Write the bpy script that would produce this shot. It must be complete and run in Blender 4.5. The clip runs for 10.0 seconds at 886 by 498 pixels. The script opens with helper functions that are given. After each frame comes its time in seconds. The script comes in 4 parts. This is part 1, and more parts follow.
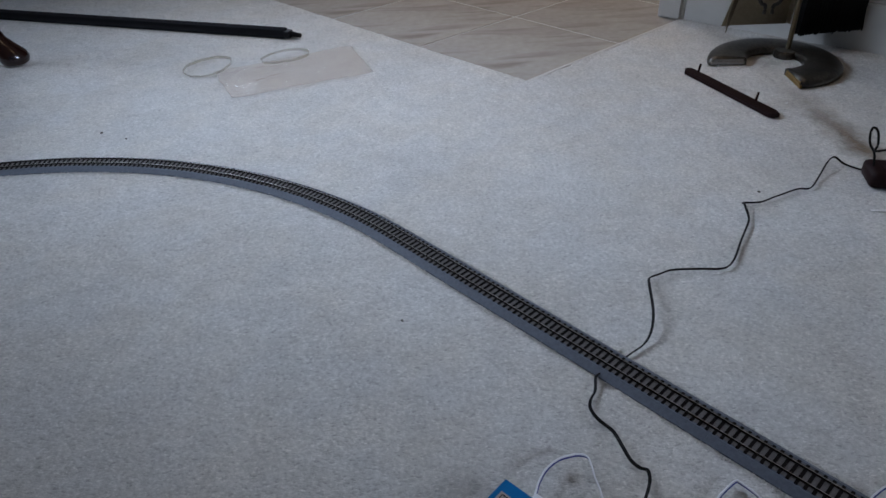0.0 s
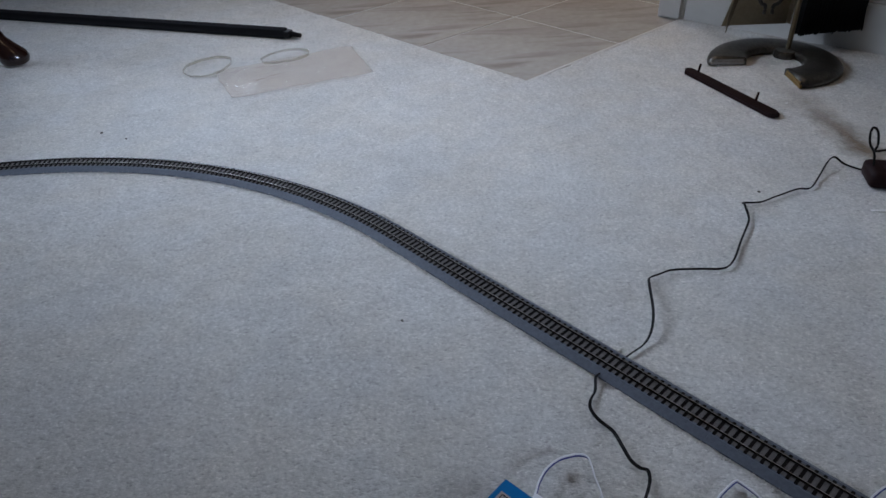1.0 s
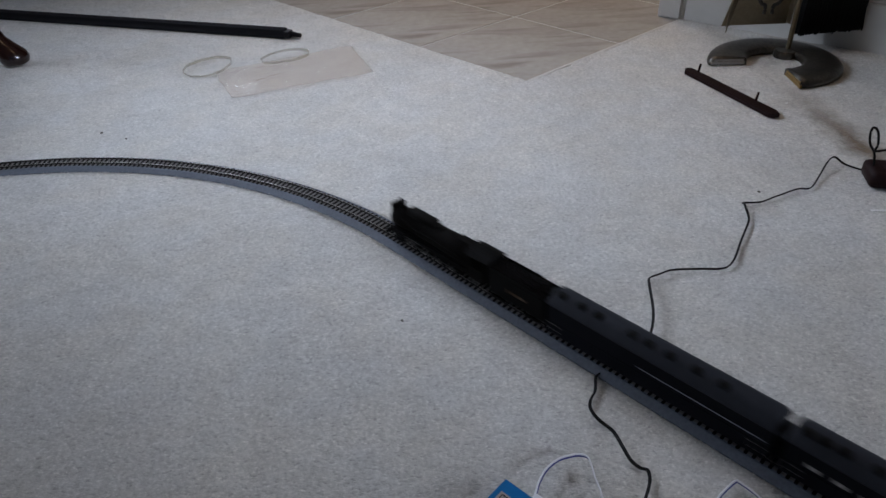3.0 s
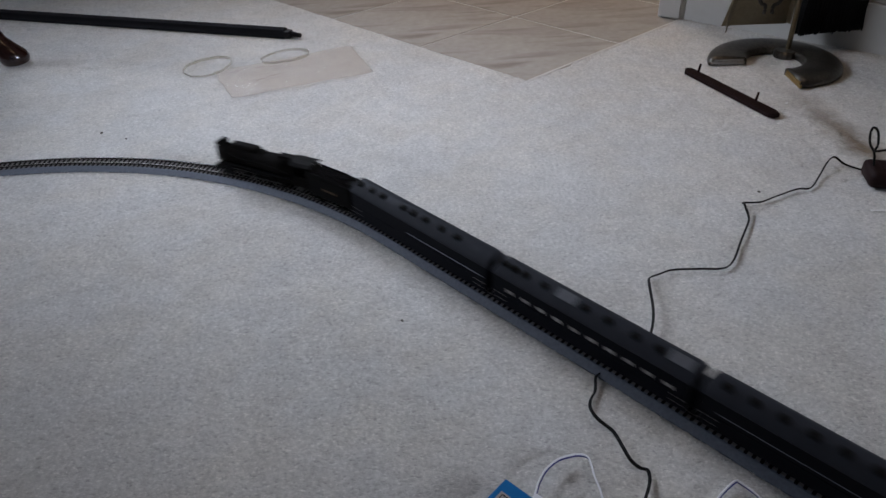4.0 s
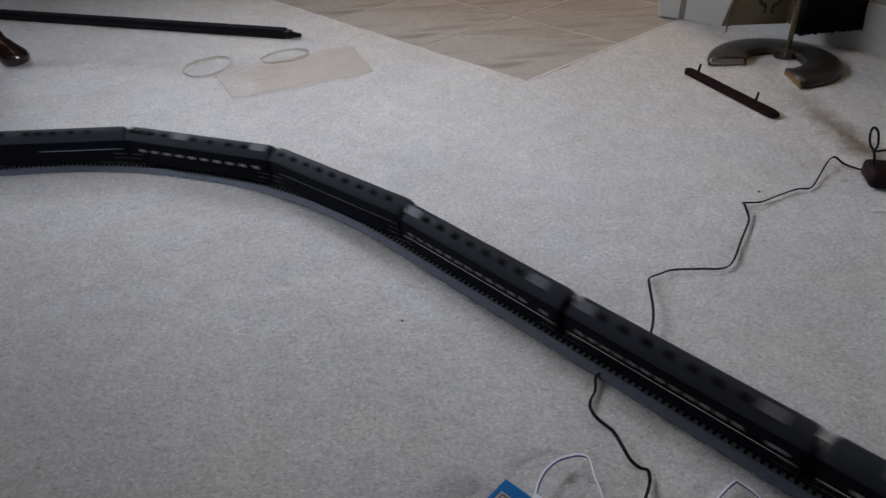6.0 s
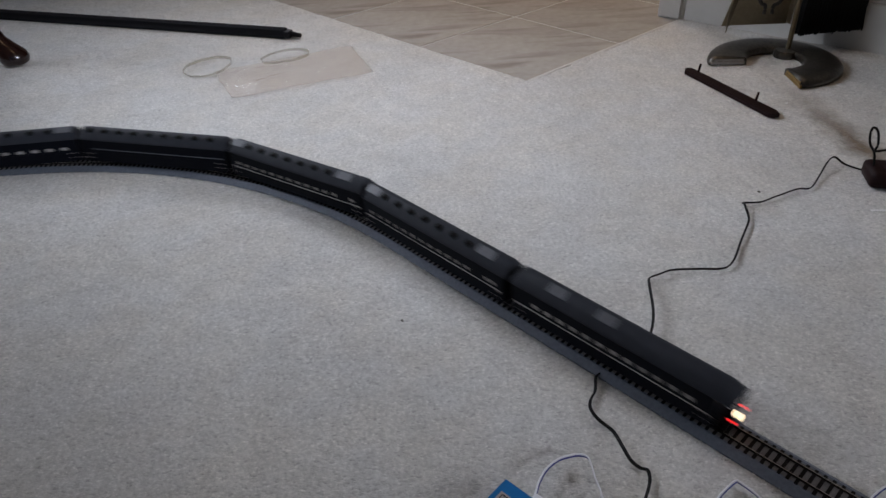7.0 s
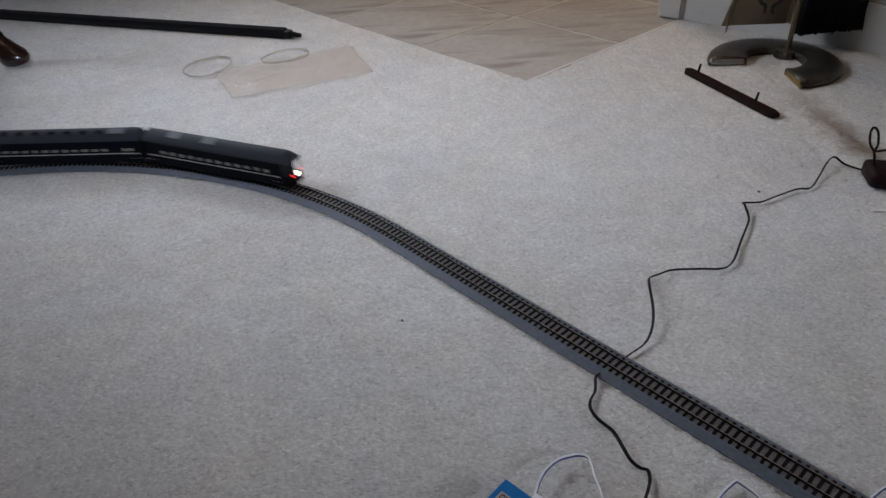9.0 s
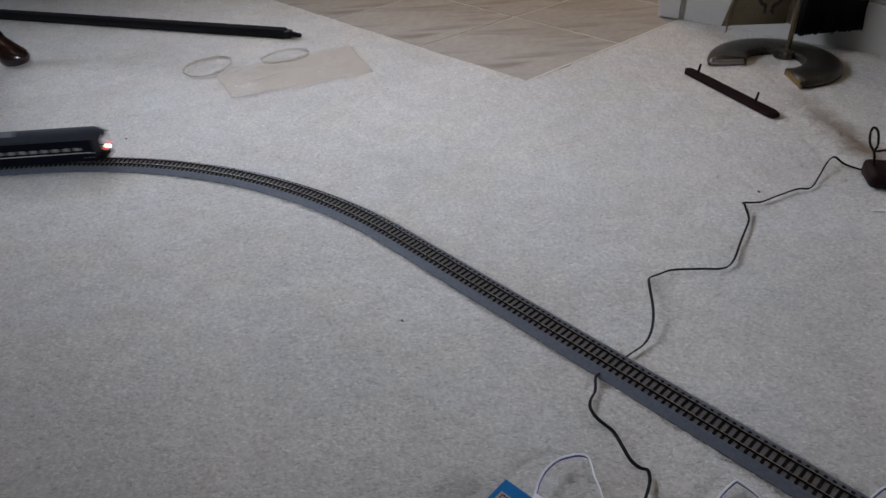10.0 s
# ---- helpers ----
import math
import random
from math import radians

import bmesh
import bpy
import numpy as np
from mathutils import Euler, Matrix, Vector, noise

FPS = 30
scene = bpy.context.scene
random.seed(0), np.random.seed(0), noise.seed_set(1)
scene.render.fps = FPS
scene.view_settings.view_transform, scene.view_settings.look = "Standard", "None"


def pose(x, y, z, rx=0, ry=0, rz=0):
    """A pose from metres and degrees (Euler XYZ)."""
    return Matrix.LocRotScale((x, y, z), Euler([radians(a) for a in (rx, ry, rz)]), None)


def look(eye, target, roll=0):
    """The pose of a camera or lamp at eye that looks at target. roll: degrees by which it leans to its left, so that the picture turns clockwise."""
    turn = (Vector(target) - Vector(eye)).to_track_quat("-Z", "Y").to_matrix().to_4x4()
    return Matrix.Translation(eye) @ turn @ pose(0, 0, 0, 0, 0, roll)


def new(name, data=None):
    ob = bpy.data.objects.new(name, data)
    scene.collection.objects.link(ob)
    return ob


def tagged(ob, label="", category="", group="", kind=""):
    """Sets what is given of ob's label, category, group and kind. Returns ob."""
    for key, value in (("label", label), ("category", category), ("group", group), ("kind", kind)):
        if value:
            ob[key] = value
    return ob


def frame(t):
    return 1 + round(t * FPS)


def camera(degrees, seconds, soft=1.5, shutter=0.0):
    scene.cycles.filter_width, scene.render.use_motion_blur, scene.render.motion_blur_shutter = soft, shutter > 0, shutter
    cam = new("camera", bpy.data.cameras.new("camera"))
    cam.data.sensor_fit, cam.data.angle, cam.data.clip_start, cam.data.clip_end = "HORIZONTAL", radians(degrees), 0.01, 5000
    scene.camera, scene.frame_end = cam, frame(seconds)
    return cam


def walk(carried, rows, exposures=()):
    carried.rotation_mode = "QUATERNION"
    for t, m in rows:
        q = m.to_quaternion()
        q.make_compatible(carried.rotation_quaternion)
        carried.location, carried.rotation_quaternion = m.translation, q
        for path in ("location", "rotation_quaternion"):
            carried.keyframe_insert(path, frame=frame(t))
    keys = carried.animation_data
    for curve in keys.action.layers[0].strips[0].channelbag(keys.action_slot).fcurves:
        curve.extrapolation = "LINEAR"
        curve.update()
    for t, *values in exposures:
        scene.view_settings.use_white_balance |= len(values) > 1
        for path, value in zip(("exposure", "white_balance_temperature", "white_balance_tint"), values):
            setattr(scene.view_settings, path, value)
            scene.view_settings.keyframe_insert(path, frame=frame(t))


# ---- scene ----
cam = camera(64.01, 10.0, 1.5, 1.0)
EYE = (0.0, 0.0, 0.5778)
TILT = radians(36.076)
POSE = look(EYE, (0.0, math.cos(TILT), 0.5778 - math.sin(TILT)), -2.417)
walk(cam, [(0.0, POSE), (10.0, POSE)],
     [(0.0, -0.05, 5850, 18), (1.2, -0.04, 5870, 18), (2.5, 0.02, 6100, 19), (4.5, 0.06, 6430, 21), (5.5, 0.07, 6520, 21), (7.5, 0.08, 6600, 21), (10.0, 0.08, 6560, 21)])

# ---- light: overcast daylight through assumed windows, plus an added warm fill and hall lamp ----
world = bpy.data.worlds.new("sky")
scene.world = world
world.use_nodes = True
wn = world.node_tree.nodes
sky = wn.new("ShaderNodeTexSky")
sky.sky_type, sky.sun_disc = "NISHITA", False
sky.sun_elevation, sky.sun_rotation = radians(32), radians(-60)
world.node_tree.links.new(sky.outputs[0], wn["Background"].inputs[0])
wn["Background"].inputs[1].default_value = 0.06


def area_light(name, eye, target, w, h, watts, colour, spread=180):
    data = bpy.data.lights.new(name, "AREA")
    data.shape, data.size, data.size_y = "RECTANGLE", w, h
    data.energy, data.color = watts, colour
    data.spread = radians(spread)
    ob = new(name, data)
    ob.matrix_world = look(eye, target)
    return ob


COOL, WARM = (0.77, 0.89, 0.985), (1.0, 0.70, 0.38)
# Narrow beams pool cool light mid-floor, imitating a lens's darker corners; west lamp is added.
area_light("daylight_west", (-2.42, 1.55, 1.6), (0.25, 1.25, 0.0), 1.05, 1.05, 2.6, COOL, 33)
area_light("daylight_east", (2.70, -1.10, 1.5), (-1.00, 1.35, 0.0), 0.9, 0.9, 1.6, COOL, 17)
area_light("daylight_hall", (-1.3, 3.12, 1.6), (0.0, 1.15, 0.0), 1.0, 1.0, 2.7, COOL, 35)
# Weak unseen fill added behind the camera, lifting the sides that face it.
area_light("daylight_south", (-0.2, -2.25, 1.25), (-0.05, 1.2, 0.4), 1.7, 1.3, 0.3, COOL)
# Unseen warm fill added overhead to warm and balance the floor.
area_light("ceiling_lamp", (0.60, 0.95, 2.46), (0.60, 0.95, 0.0), 0.45, 0.45, 2.1, WARM)
area_light("hall_lamp", (0.25, 2.50, 2.46), (0.40, 2.30, 0.0), 0.40, 0.40, 2.6, (1.0, 0.80, 0.55), 62)

# ---- materials ----


def material(name, colour, rough=0.6, metal=0.0, vary=0.1, scale=60.0, bump=0.0, bump_scale=400.0, coat=0.0, spec=0.5, tint=None, depth=0.001, each=0.0):
    """Base colour with two scales of noise, roughness variation and fine relief."""
    m = bpy.data.materials.new(name)
    m.use_nodes = True
    n, l = m.node_tree.nodes, m.node_tree.links
    b = n["Principled BSDF"]
    co = n.new("ShaderNodeTexCoord")
    big, fine = n.new("ShaderNodeTexNoise"), n.new("ShaderNodeTexNoise")
    big.inputs["Scale"].default_value, fine.inputs["Scale"].default_value = scale, scale * 7
    big.inputs["Detail"].default_value = fine.inputs["Detail"].default_value = 4
    for k in (big, fine):
        l.new(co.outputs["Object"], k.inputs["Vector"])
    add = n.new("ShaderNodeMath")
    add.operation = "ADD"
    l.new(big.outputs[0], add.inputs[0])
    l.new(fine.outputs[0], add.inputs[1])
    last = add.outputs[0]
    if each:
        info, mul, plus = n.new("ShaderNodeObjectInfo"), n.new("ShaderNodeMath"), n.new("ShaderNodeMath")
        mul.operation, plus.operation = "MULTIPLY", "ADD"
        mul.inputs[1].default_value = each
        l.new(info.outputs["Random"], mul.inputs[0])
        l.new(mul.outputs[0], plus.inputs[0])
        l.new(last, plus.inputs[1])
        last = plus.outputs[0]
    ramp = n.new("ShaderNodeMapRange")
    ramp.inputs[1].default_value, ramp.inputs[2].default_value = 0.6, 1.4 + each
    l.new(last, ramp.inputs[0])
    mix = n.new("ShaderNodeMix")
    mix.data_type = "RGBA"
    t = tint or colour
    mix.inputs[6].default_value = (*[c * (1 - vary) for c in colour], 1)
    mix.inputs[7].default_value = (*[min(1, c * (1 + vary)) for c in t], 1)
    l.new(ramp.outputs[0], mix.inputs[0])
    l.new(mix.outputs[2], b.inputs["Base Color"])
    b.inputs["Metallic"].default_value = metal
    rr = n.new("ShaderNodeMapRange")
    rr.inputs[3].default_value, rr.inputs[4].default_value = rough * 0.85, min(1, rough * 1.15)
    l.new(fine.outputs[0], rr.inputs[0])
    l.new(rr.outputs[0], b.inputs["Roughness"])
    b.inputs["Coat Weight"].default_value = coat
    b.inputs["Specular IOR Level"].default_value = spec
    if bump:
        bn, bt = n.new("ShaderNodeBump"), n.new("ShaderNodeTexNoise")
        bt.inputs["Scale"].default_value, bt.inputs["Detail"].default_value = bump_scale, 5
        l.new(co.outputs["Object"], bt.inputs["Vector"])
        bn.inputs["Strength"].default_value, bn.inputs["Distance"].default_value = bump, depth
        l.new(bt.outputs[0], bn.inputs["Height"])
        l.new(bn.outputs[0], b.inputs["Normal"])
    return m


def glow(name, colour, strength):
    m = bpy.data.materials.new(name)
    m.use_nodes = True
    b = m.node_tree.nodes["Principled BSDF"]
    b.inputs["Base Color"].default_value = (*colour, 1)
    b.inputs["Emission Color"].default_value = (*colour, 1)
    b.inputs["Emission Strength"].default_value = strength
    return m




def carpet_wool():
    m = bpy.data.materials.new("carpet_wool")
    m.use_nodes = True
    n, l = m.node_tree.nodes, m.node_tree.links
    b, co = n["Principled BSDF"], n.new("ShaderNodeTexCoord")

    def cloud(scale, detail, stretch=None):
        k = n.new("ShaderNodeTexNoise")
        k.inputs["Scale"].default_value, k.inputs["Detail"].default_value = scale, detail
        src = co.outputs["Object"]
        if stretch:
            mp = n.new("ShaderNodeMapping")
            mp.inputs["Scale"].default_value = stretch
            mp.inputs["Rotation"].default_value = (0, 0, radians(24))
            l.new(src, mp.inputs["Vector"])
            src = mp.outputs[0]
        l.new(src, k.inputs["Vector"])
        return k.outputs[0]

    def ranged(socket, a, c, lo, hi):
        r = n.new("ShaderNodeMapRange")
        for q, v in zip((1, 2, 3, 4), (a, c, lo, hi)):
            r.inputs[q].default_value = v
        l.new(socket, r.inputs[0])
        return r.outputs[0]

    def calc(op, a, c):
        k = n.new("ShaderNodeMath")
        k.operation = op
        for q, v in ((0, a), (1, c)):
            if isinstance(v, (int, float)):
                k.inputs[q].default_value = v
            else:
                l.new(v, k.inputs[q])
        return k.outputs[0]

    def times(*sockets):
        out = sockets[0]
        for k in sockets[1:]:
            out = calc("MULTIPLY", out, k)
        return out

    def blend(f, a, c):
        k = n.new("ShaderNodeMix")
        k.data_type = "RGBA"
        l.new(f, k.inputs[0])
        for q, v in ((6, a), (7, c)):
            if isinstance(v, tuple):
                k.inputs[q].default_value = (*v, 1)
            else:
                l.new(v, k.inputs[q])
        return k.outputs[2]

    tuft, twist = cloud(210, 3), cloud(900, 2)
    # Pits also darken the wool's colour, painting in shade between the tufts.
    pit, fleck = cloud(150, 2, (1.0, 2.2, 1.0)), cloud(260, 1, (1.0, 1.8, 1.0))
    worn, grey, hue = cloud(5.5, 5), cloud(24, 4), cloud(8, 3)
    f = times(ranged(tuft, 0.33, 0.67, 0.85, 1.09), ranged(twist, 0.33, 0.67, 0.93, 1.06), ranged(pit, 0.60, 0.72, 1.0, 0.74),
              ranged(fleck, 0.58, 0.70, 1.0, 1.22), ranged(worn, 0.3, 0.7, 0.93, 1.05), ranged(grey, 0.3, 0.7, 0.93, 1.05))
    wool = blend(ranged(hue, 0.38, 0.62, 0.0, 1.0), (0.590, 0.583, 0.558), (0.600, 0.577, 0.530))
    # brown streak between the fire tools and the adapter, stronger towards the adapter
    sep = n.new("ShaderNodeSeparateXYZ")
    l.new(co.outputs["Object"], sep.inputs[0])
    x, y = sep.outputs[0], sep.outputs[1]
    (ax, ay), (bx, by) = BROWN_STREAK
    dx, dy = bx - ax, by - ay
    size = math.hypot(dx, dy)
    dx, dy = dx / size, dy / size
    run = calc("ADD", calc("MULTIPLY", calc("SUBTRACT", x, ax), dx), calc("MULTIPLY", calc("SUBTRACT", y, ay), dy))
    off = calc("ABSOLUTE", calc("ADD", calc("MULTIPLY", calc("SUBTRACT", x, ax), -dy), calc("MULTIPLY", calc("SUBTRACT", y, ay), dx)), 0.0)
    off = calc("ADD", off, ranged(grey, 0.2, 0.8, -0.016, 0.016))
    brown_streak = times(ranged(off, 0.002, 0.044, 1.0, 0.0), ranged(run, -0.06, size * 0.8, 0.15, 0.90), ranged(run, size, size + 0.08, 1.0, 0.0))
    wool = blend(brown_streak, wool, (0.15, 0.098, 0.045))
    v = n.new("ShaderNodeVectorMath")
    v.operation = "SCALE"
    l.new(wool, v.inputs[0])
    l.new(f, v.inputs["Scale"])
    l.new(v.outputs[0], b.inputs["Base Color"])
    b.inputs["Roughness"].default_value = 0.9
    b.inputs["Specular IOR Level"].default_value = 0.25
    b.inputs["Sheen Weight"].default_value = 0.15
    bump = n.new("ShaderNodeBump")
    l.new(calc("ADD", calc("ADD", tuft, ranged(twist, 0, 1, 0, 0.3)), ranged(pit, 0.5, 0.75, 0.5, 0.0)), bump.inputs["Height"])
    bump.inputs["Strength"].default_value, bump.inputs["Distance"].default_value = 0.40, 0.004
    l.new(bump.outputs[0], b.inputs["Normal"])
    return m


BROWN_STREAK = ((0.6851, 1.2356), (0.7034, 1.0108))
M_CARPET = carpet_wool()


def marble():
    m = material("marble_tile", (0.44, 0.40, 0.35), 0.13, 0, 0.12, 9, 0.03, 25, tint=(0.50, 0.465, 0.42), each=0.5)
    n, l = m.node_tree.nodes, m.node_tree.links
    b = n["Principled BSDF"]
    base = b.inputs["Base Color"].links[0].from_socket
    co, mp, vein, info, ramp, mix = [n.new(k) for k in ("ShaderNodeTexCoord", "ShaderNodeMapping", "ShaderNodeTexNoise", "ShaderNodeObjectInfo", "ShaderNodeMapRange", "ShaderNodeMix")]
    l.new(co.outputs["Object"], mp.inputs["Vector"])
    l.new(info.outputs["Location"], mp.inputs["Location"])
    mp.inputs["Rotation"].default_value = (0, 0, radians(28))
    mp.inputs["Scale"].default_value = (3.0, 15.0, 1.0)
    l.new(mp.outputs[0], vein.inputs["Vector"])
    vein.inputs["Scale"].default_value, vein.inputs["Detail"].default_value, vein.inputs["Distortion"].default_value = 1.2, 6, 1.2
    ramp.inputs[1].default_value, ramp.inputs[2].default_value = 0.52, 0.72
    l.new(vein.outputs[0], ramp.inputs[0])
    mix.data_type = "RGBA"
    l.new(ramp.outputs[0], mix.inputs[0])
    l.new(base, mix.inputs[6])
    mix.inputs[7].default_value = (0.33, 0.29, 0.25, 1)
    l.new(mix.outputs[2], b.inputs["Base Color"])
    return m


def clear(name, colour, opacity, rough):
    """Thin clear plastic: part of the light passes straight through."""
    m = bpy.data.materials.new(name)
    m.use_nodes = True
    n, l = m.node_tree.nodes, m.node_tree.links
    b, t, mix = n["Principled BSDF"], n.new("ShaderNodeBsdfTransparent"), n.new("ShaderNodeMixShader")
    b.inputs["Base Color"].default_value, b.inputs["Roughness"].default_value = (*colour, 1), rough
    t.inputs[0].default_value = (*[0.82 + c * 0.18 for c in colour], 1)
    nz, rg = n.new("ShaderNodeTexNoise"), n.new("ShaderNodeMapRange")
    nz.inputs["Scale"].default_value = 40
    rg.inputs[3].default_value, rg.inputs[4].default_value = opacity * 0.6, opacity * 1.4
    l.new(nz.outputs[0], rg.inputs[0])
    l.new(rg.outputs[0], mix.inputs[0])
    l.new(t.outputs[0], mix.inputs[1])
    l.new(b.outputs[0], mix.inputs[2])
    l.new(mix.outputs[0], n["Material Output"].inputs["Surface"])
    return m


M_TILE = marble()
M_BAG = clear("clear_bag_film", (0.84, 0.77, 0.70), 0.15, 0.2)
M_TAPE = clear("clear_yellow_band", (0.56, 0.51, 0.37), 0.22, 0.15)
M_GROUT = material("grout", (0.60, 0.58, 0.54), 0.9, 0, 0.15, 80, 0.3, 500)
M_WALL = material("cream_wall_paint", (0.46, 0.42, 0.35), 0.7, 0, 0.04, 3, 0.1, 300)
M_WHITE = material("white_gloss_paint", (0.56, 0.55, 0.52), 0.4, 0, 0.05, 8, 0.05, 90)
M_CEIL = material("ceiling_paint", (0.50, 0.48, 0.44), 0.8, 0, 0.03, 3)
M_BED = material("grey_roadbed_plastic", (0.102, 0.118, 0.148), 0.65, 0, 0.26, 240, 0.6, 1600, depth=0.0005)
M_TOP = material("grey_ballast_top", (0.135, 0.127, 0.122), 0.85, 0, 0.3, 300, 0.8, 3000, depth=0.0006)
M_TIE = material("dark_tie_plastic", (0.010, 0.008, 0.008), 0.7, 0, 0.3, 200, 0.3, 2000, each=0.4, spec=0.08)
M_RAIL = material("weathered_rail_side", (0.020, 0.018, 0.017), 0.6, 0, 0.3, 120, spec=0.10)
M_HEADRAIL = material("polished_rail_head", (0.48, 0.45, 0.41), 0.42, 0.8, 0.25, 120)
M_BLACK = material("black_paint", (0.0045, 0.0042, 0.0040), 0.6, 0, 0.3, 150, 0.1, 900, depth=0.0003, spec=0.05)
M_BROWNBLACK = material("sooty_black", (0.0048, 0.0040, 0.0034), 0.7, 0, 0.4, 200, 0.2, 1500, depth=0.0003, spec=0.05)
M_COAL = material("coal", (0.008, 0.007, 0.007), 0.6, 0, 0.5, 400, 0.9, 700, depth=0.002, spec=0.06)
M_BODY = material("dark_blue_coach_paint", (0.0040, 0.0046, 0.0075), 0.38, 0, 0.2, 80, 0.05, 500, coat=0.0, spec=0.05)
M_ROOF = material("dark_grey_roof_paint", (0.027, 0.030, 0.037), 0.6, 0, 0.2, 70, 0.1, 900, depth=0.0003, spec=0.12)
M_HATCH = material("pale_roof_hatch", (0.075, 0.080, 0.092), 0.5, 0, 0.15, 150)
M_STRIPE = material("silver_stripe", (0.62, 0.62, 0.60), 0.35, 0.85, 0.05, 200)
# Highlights on the windowless cars' sides, painted as pale strips.
M_SHEEN = material("painted_side_highlight", (0.22, 0.25, 0.30), 0.3, 0.2, 0.1, 200)
M_FAINT = material("painted_faint_highlight", (0.11, 0.125, 0.15), 0.35, 0.2, 0.1, 200)
# Pale pane colour stands in for light showing in the glass.
M_PANE = material("coach_glass_painted_light", (0.33, 0.32, 0.31), 0.12, 0, 0.2, 60, coat=0.4, each=0.6)
M_STEEL = material("worn_steel", (0.30, 0.29, 0.28), 0.35, 1.0, 0.2, 200)
M_WHITELAMP = glow("warm_lamp", (1.0, 0.80, 0.50), 5.0)
M_HEAD = glow("headlamp_glow", (1.0, 0.78, 0.45), 80.0)
M_REDLAMP = glow("red_lamp", (1.0, 0.03, 0.03), 3.0)
M_CORD = material("black_cord", (0.010, 0.010, 0.010), 0.45, 0, 0.2, 200, spec=0.12)
M_PEWTER = material("dark_pewter", (0.045, 0.043, 0.041), 0.32, 0.7, 0.6, 22, 0.25, 60, tint=(0.085, 0.078, 0.066))
M_POLE = material("tarnished_brass", (0.16, 0.125, 0.08), 0.38, 0.9, 0.3, 60)
M_ROD = material("dull_rod_steel", (0.07, 0.068, 0.065), 0.5, 0.6, 0.2, 200, spec=0.2)
M_BRASS = material("aged_brass", (0.50, 0.36, 0.16), 0.3, 1.0, 0.2, 40)
M_BRISTLE = material("black_bristle", (0.006, 0.006, 0.006), 0.7, 0, 0.4, 300, 1.0, 800, spec=0.12)
M_MAHOG = material("dark_mahogany", (0.016, 0.006, 0.005), 0.25, 0, 0.4, 30, 0.05, 200, coat=0.35)
M_BAR = material("dark_red_wood", (0.014, 0.006, 0.006), 0.55, 0, 0.3, 60, 0.1, 400, spec=0.12)
M_TUBE = material("black_tube_metal", (0.010, 0.010, 0.012), 0.3, 0, 0.2, 20, spec=0.12)
M_BLUE = material("blue_plastic", (0.003, 0.15, 0.40), 0.5, 0, 0.1, 60, spec=0.2)
M_LABEL = material("grey_label", (0.40, 0.36, 0.32), 0.5, 0, 0.1, 200)
M_WIREW = material("white_wire", (0.84, 0.84, 0.86), 0.4, 0, 0.05, 200)
M_WIREB = material("blue_wire", (0.03, 0.04, 0.22), 0.4, 0, 0.1, 200)
M_LINT = material("lint", (0.07, 0.06, 0.05), 0.9, 0, 0.4, 300)
M_SHOVEL = material("pale_brass_sheet", (0.30, 0.25, 0.17), 0.42, 0.7, 0.2, 20)
M_BLACKIRON = material("dark_iron", (0.06, 0.055, 0.05), 0.45, 0.8, 0.3, 60)
M_PALE = material("pale_lint", (0.8, 0.8, 0.78), 0.6, 0, 0.1, 300)

# ---- mesh helpers ----


def part(name, bm, mat, parent=None, label="", smooth=False):
    me = bpy.data.meshes.new(name)
    bm.normal_update()
    bm.to_mesh(me)
    bm.free()
    me.materials.append(mat)
    if smooth:
        for f in me.polygons:
            f.use_smooth = True
    ob = new(name, me)
    ob.parent = parent
    if label:
        ob["label"] = label
    return ob


def thing(name, label, category, group="", m=None):
    ob = tagged(new(name), label, category, group)
    if m:
        ob.matrix_world = m
    return ob


def box(bm, x0, x1, y0, y1, z0, z1, bevel=0.0):
    vs = bmesh.ops.create_cube(bm, size=1)["verts"]
    for v in vs:
        v.co = Vector(((x0 + x1) / 2 + v.co.x * (x1 - x0), (y0 + y1) / 2 + v.co.y * (y1 - y0), (z0 + z1) / 2 + v.co.z * (z1 - z0)))
    if bevel:
        es = list({e for v in vs for e in v.link_edges})
        bmesh.ops.bevel(bm, geom=es, offset=bevel, segments=2, affect="EDGES", profile=0.5)
    return bm


def boxed(x0, x1, y0, y1, z0, z1, bevel=0.0):
    return box(bmesh.new(), x0, x1, y0, y1, z0, z1, bevel)


def rod(bm, a, b, r0, r1=None, seg=12):
    a, b = Vector(a), Vector(b)
    d = b - a
    m = Matrix.Translation((a + b) / 2) @ d.to_track_quat("Z", "Y").to_matrix().to_4x4()
    bmesh.ops.create_cone(bm, cap_ends=True, segments=seg, radius1=r0, radius2=r0 if r1 is None else r1, depth=d.length, matrix=m)
    return bm


def rodded(a, b, r0, r1=None, seg=12):
    return rod(bmesh.new(), a, b, r0, r1, seg)


def lathe(profile, seg=24, axis="Z"):
    """A turned solid from (radius, height) pairs."""
    bm = bmesh.new()
    rings = []
    for r, z in profile:
        rings.append([bm.verts.new((r * math.cos(2 * math.pi * k / seg), r * math.sin(2 * math.pi * k / seg), z)) for k in range(seg)])
    for a, b in zip(rings, rings[1:]):
        for k in range(seg):
            bm.faces.new((a[k], a[(k + 1) % seg], b[(k + 1) % seg], b[k]))
    bm.faces.new(rings[0][::-1])
    bm.faces.new(rings[-1])
    if axis == "X":
        bm.transform(Matrix.Rotation(radians(90), 4, "Y"))
    if axis == "Y":
        bm.transform(Matrix.Rotation(radians(-90), 4, "X"))
    return bm


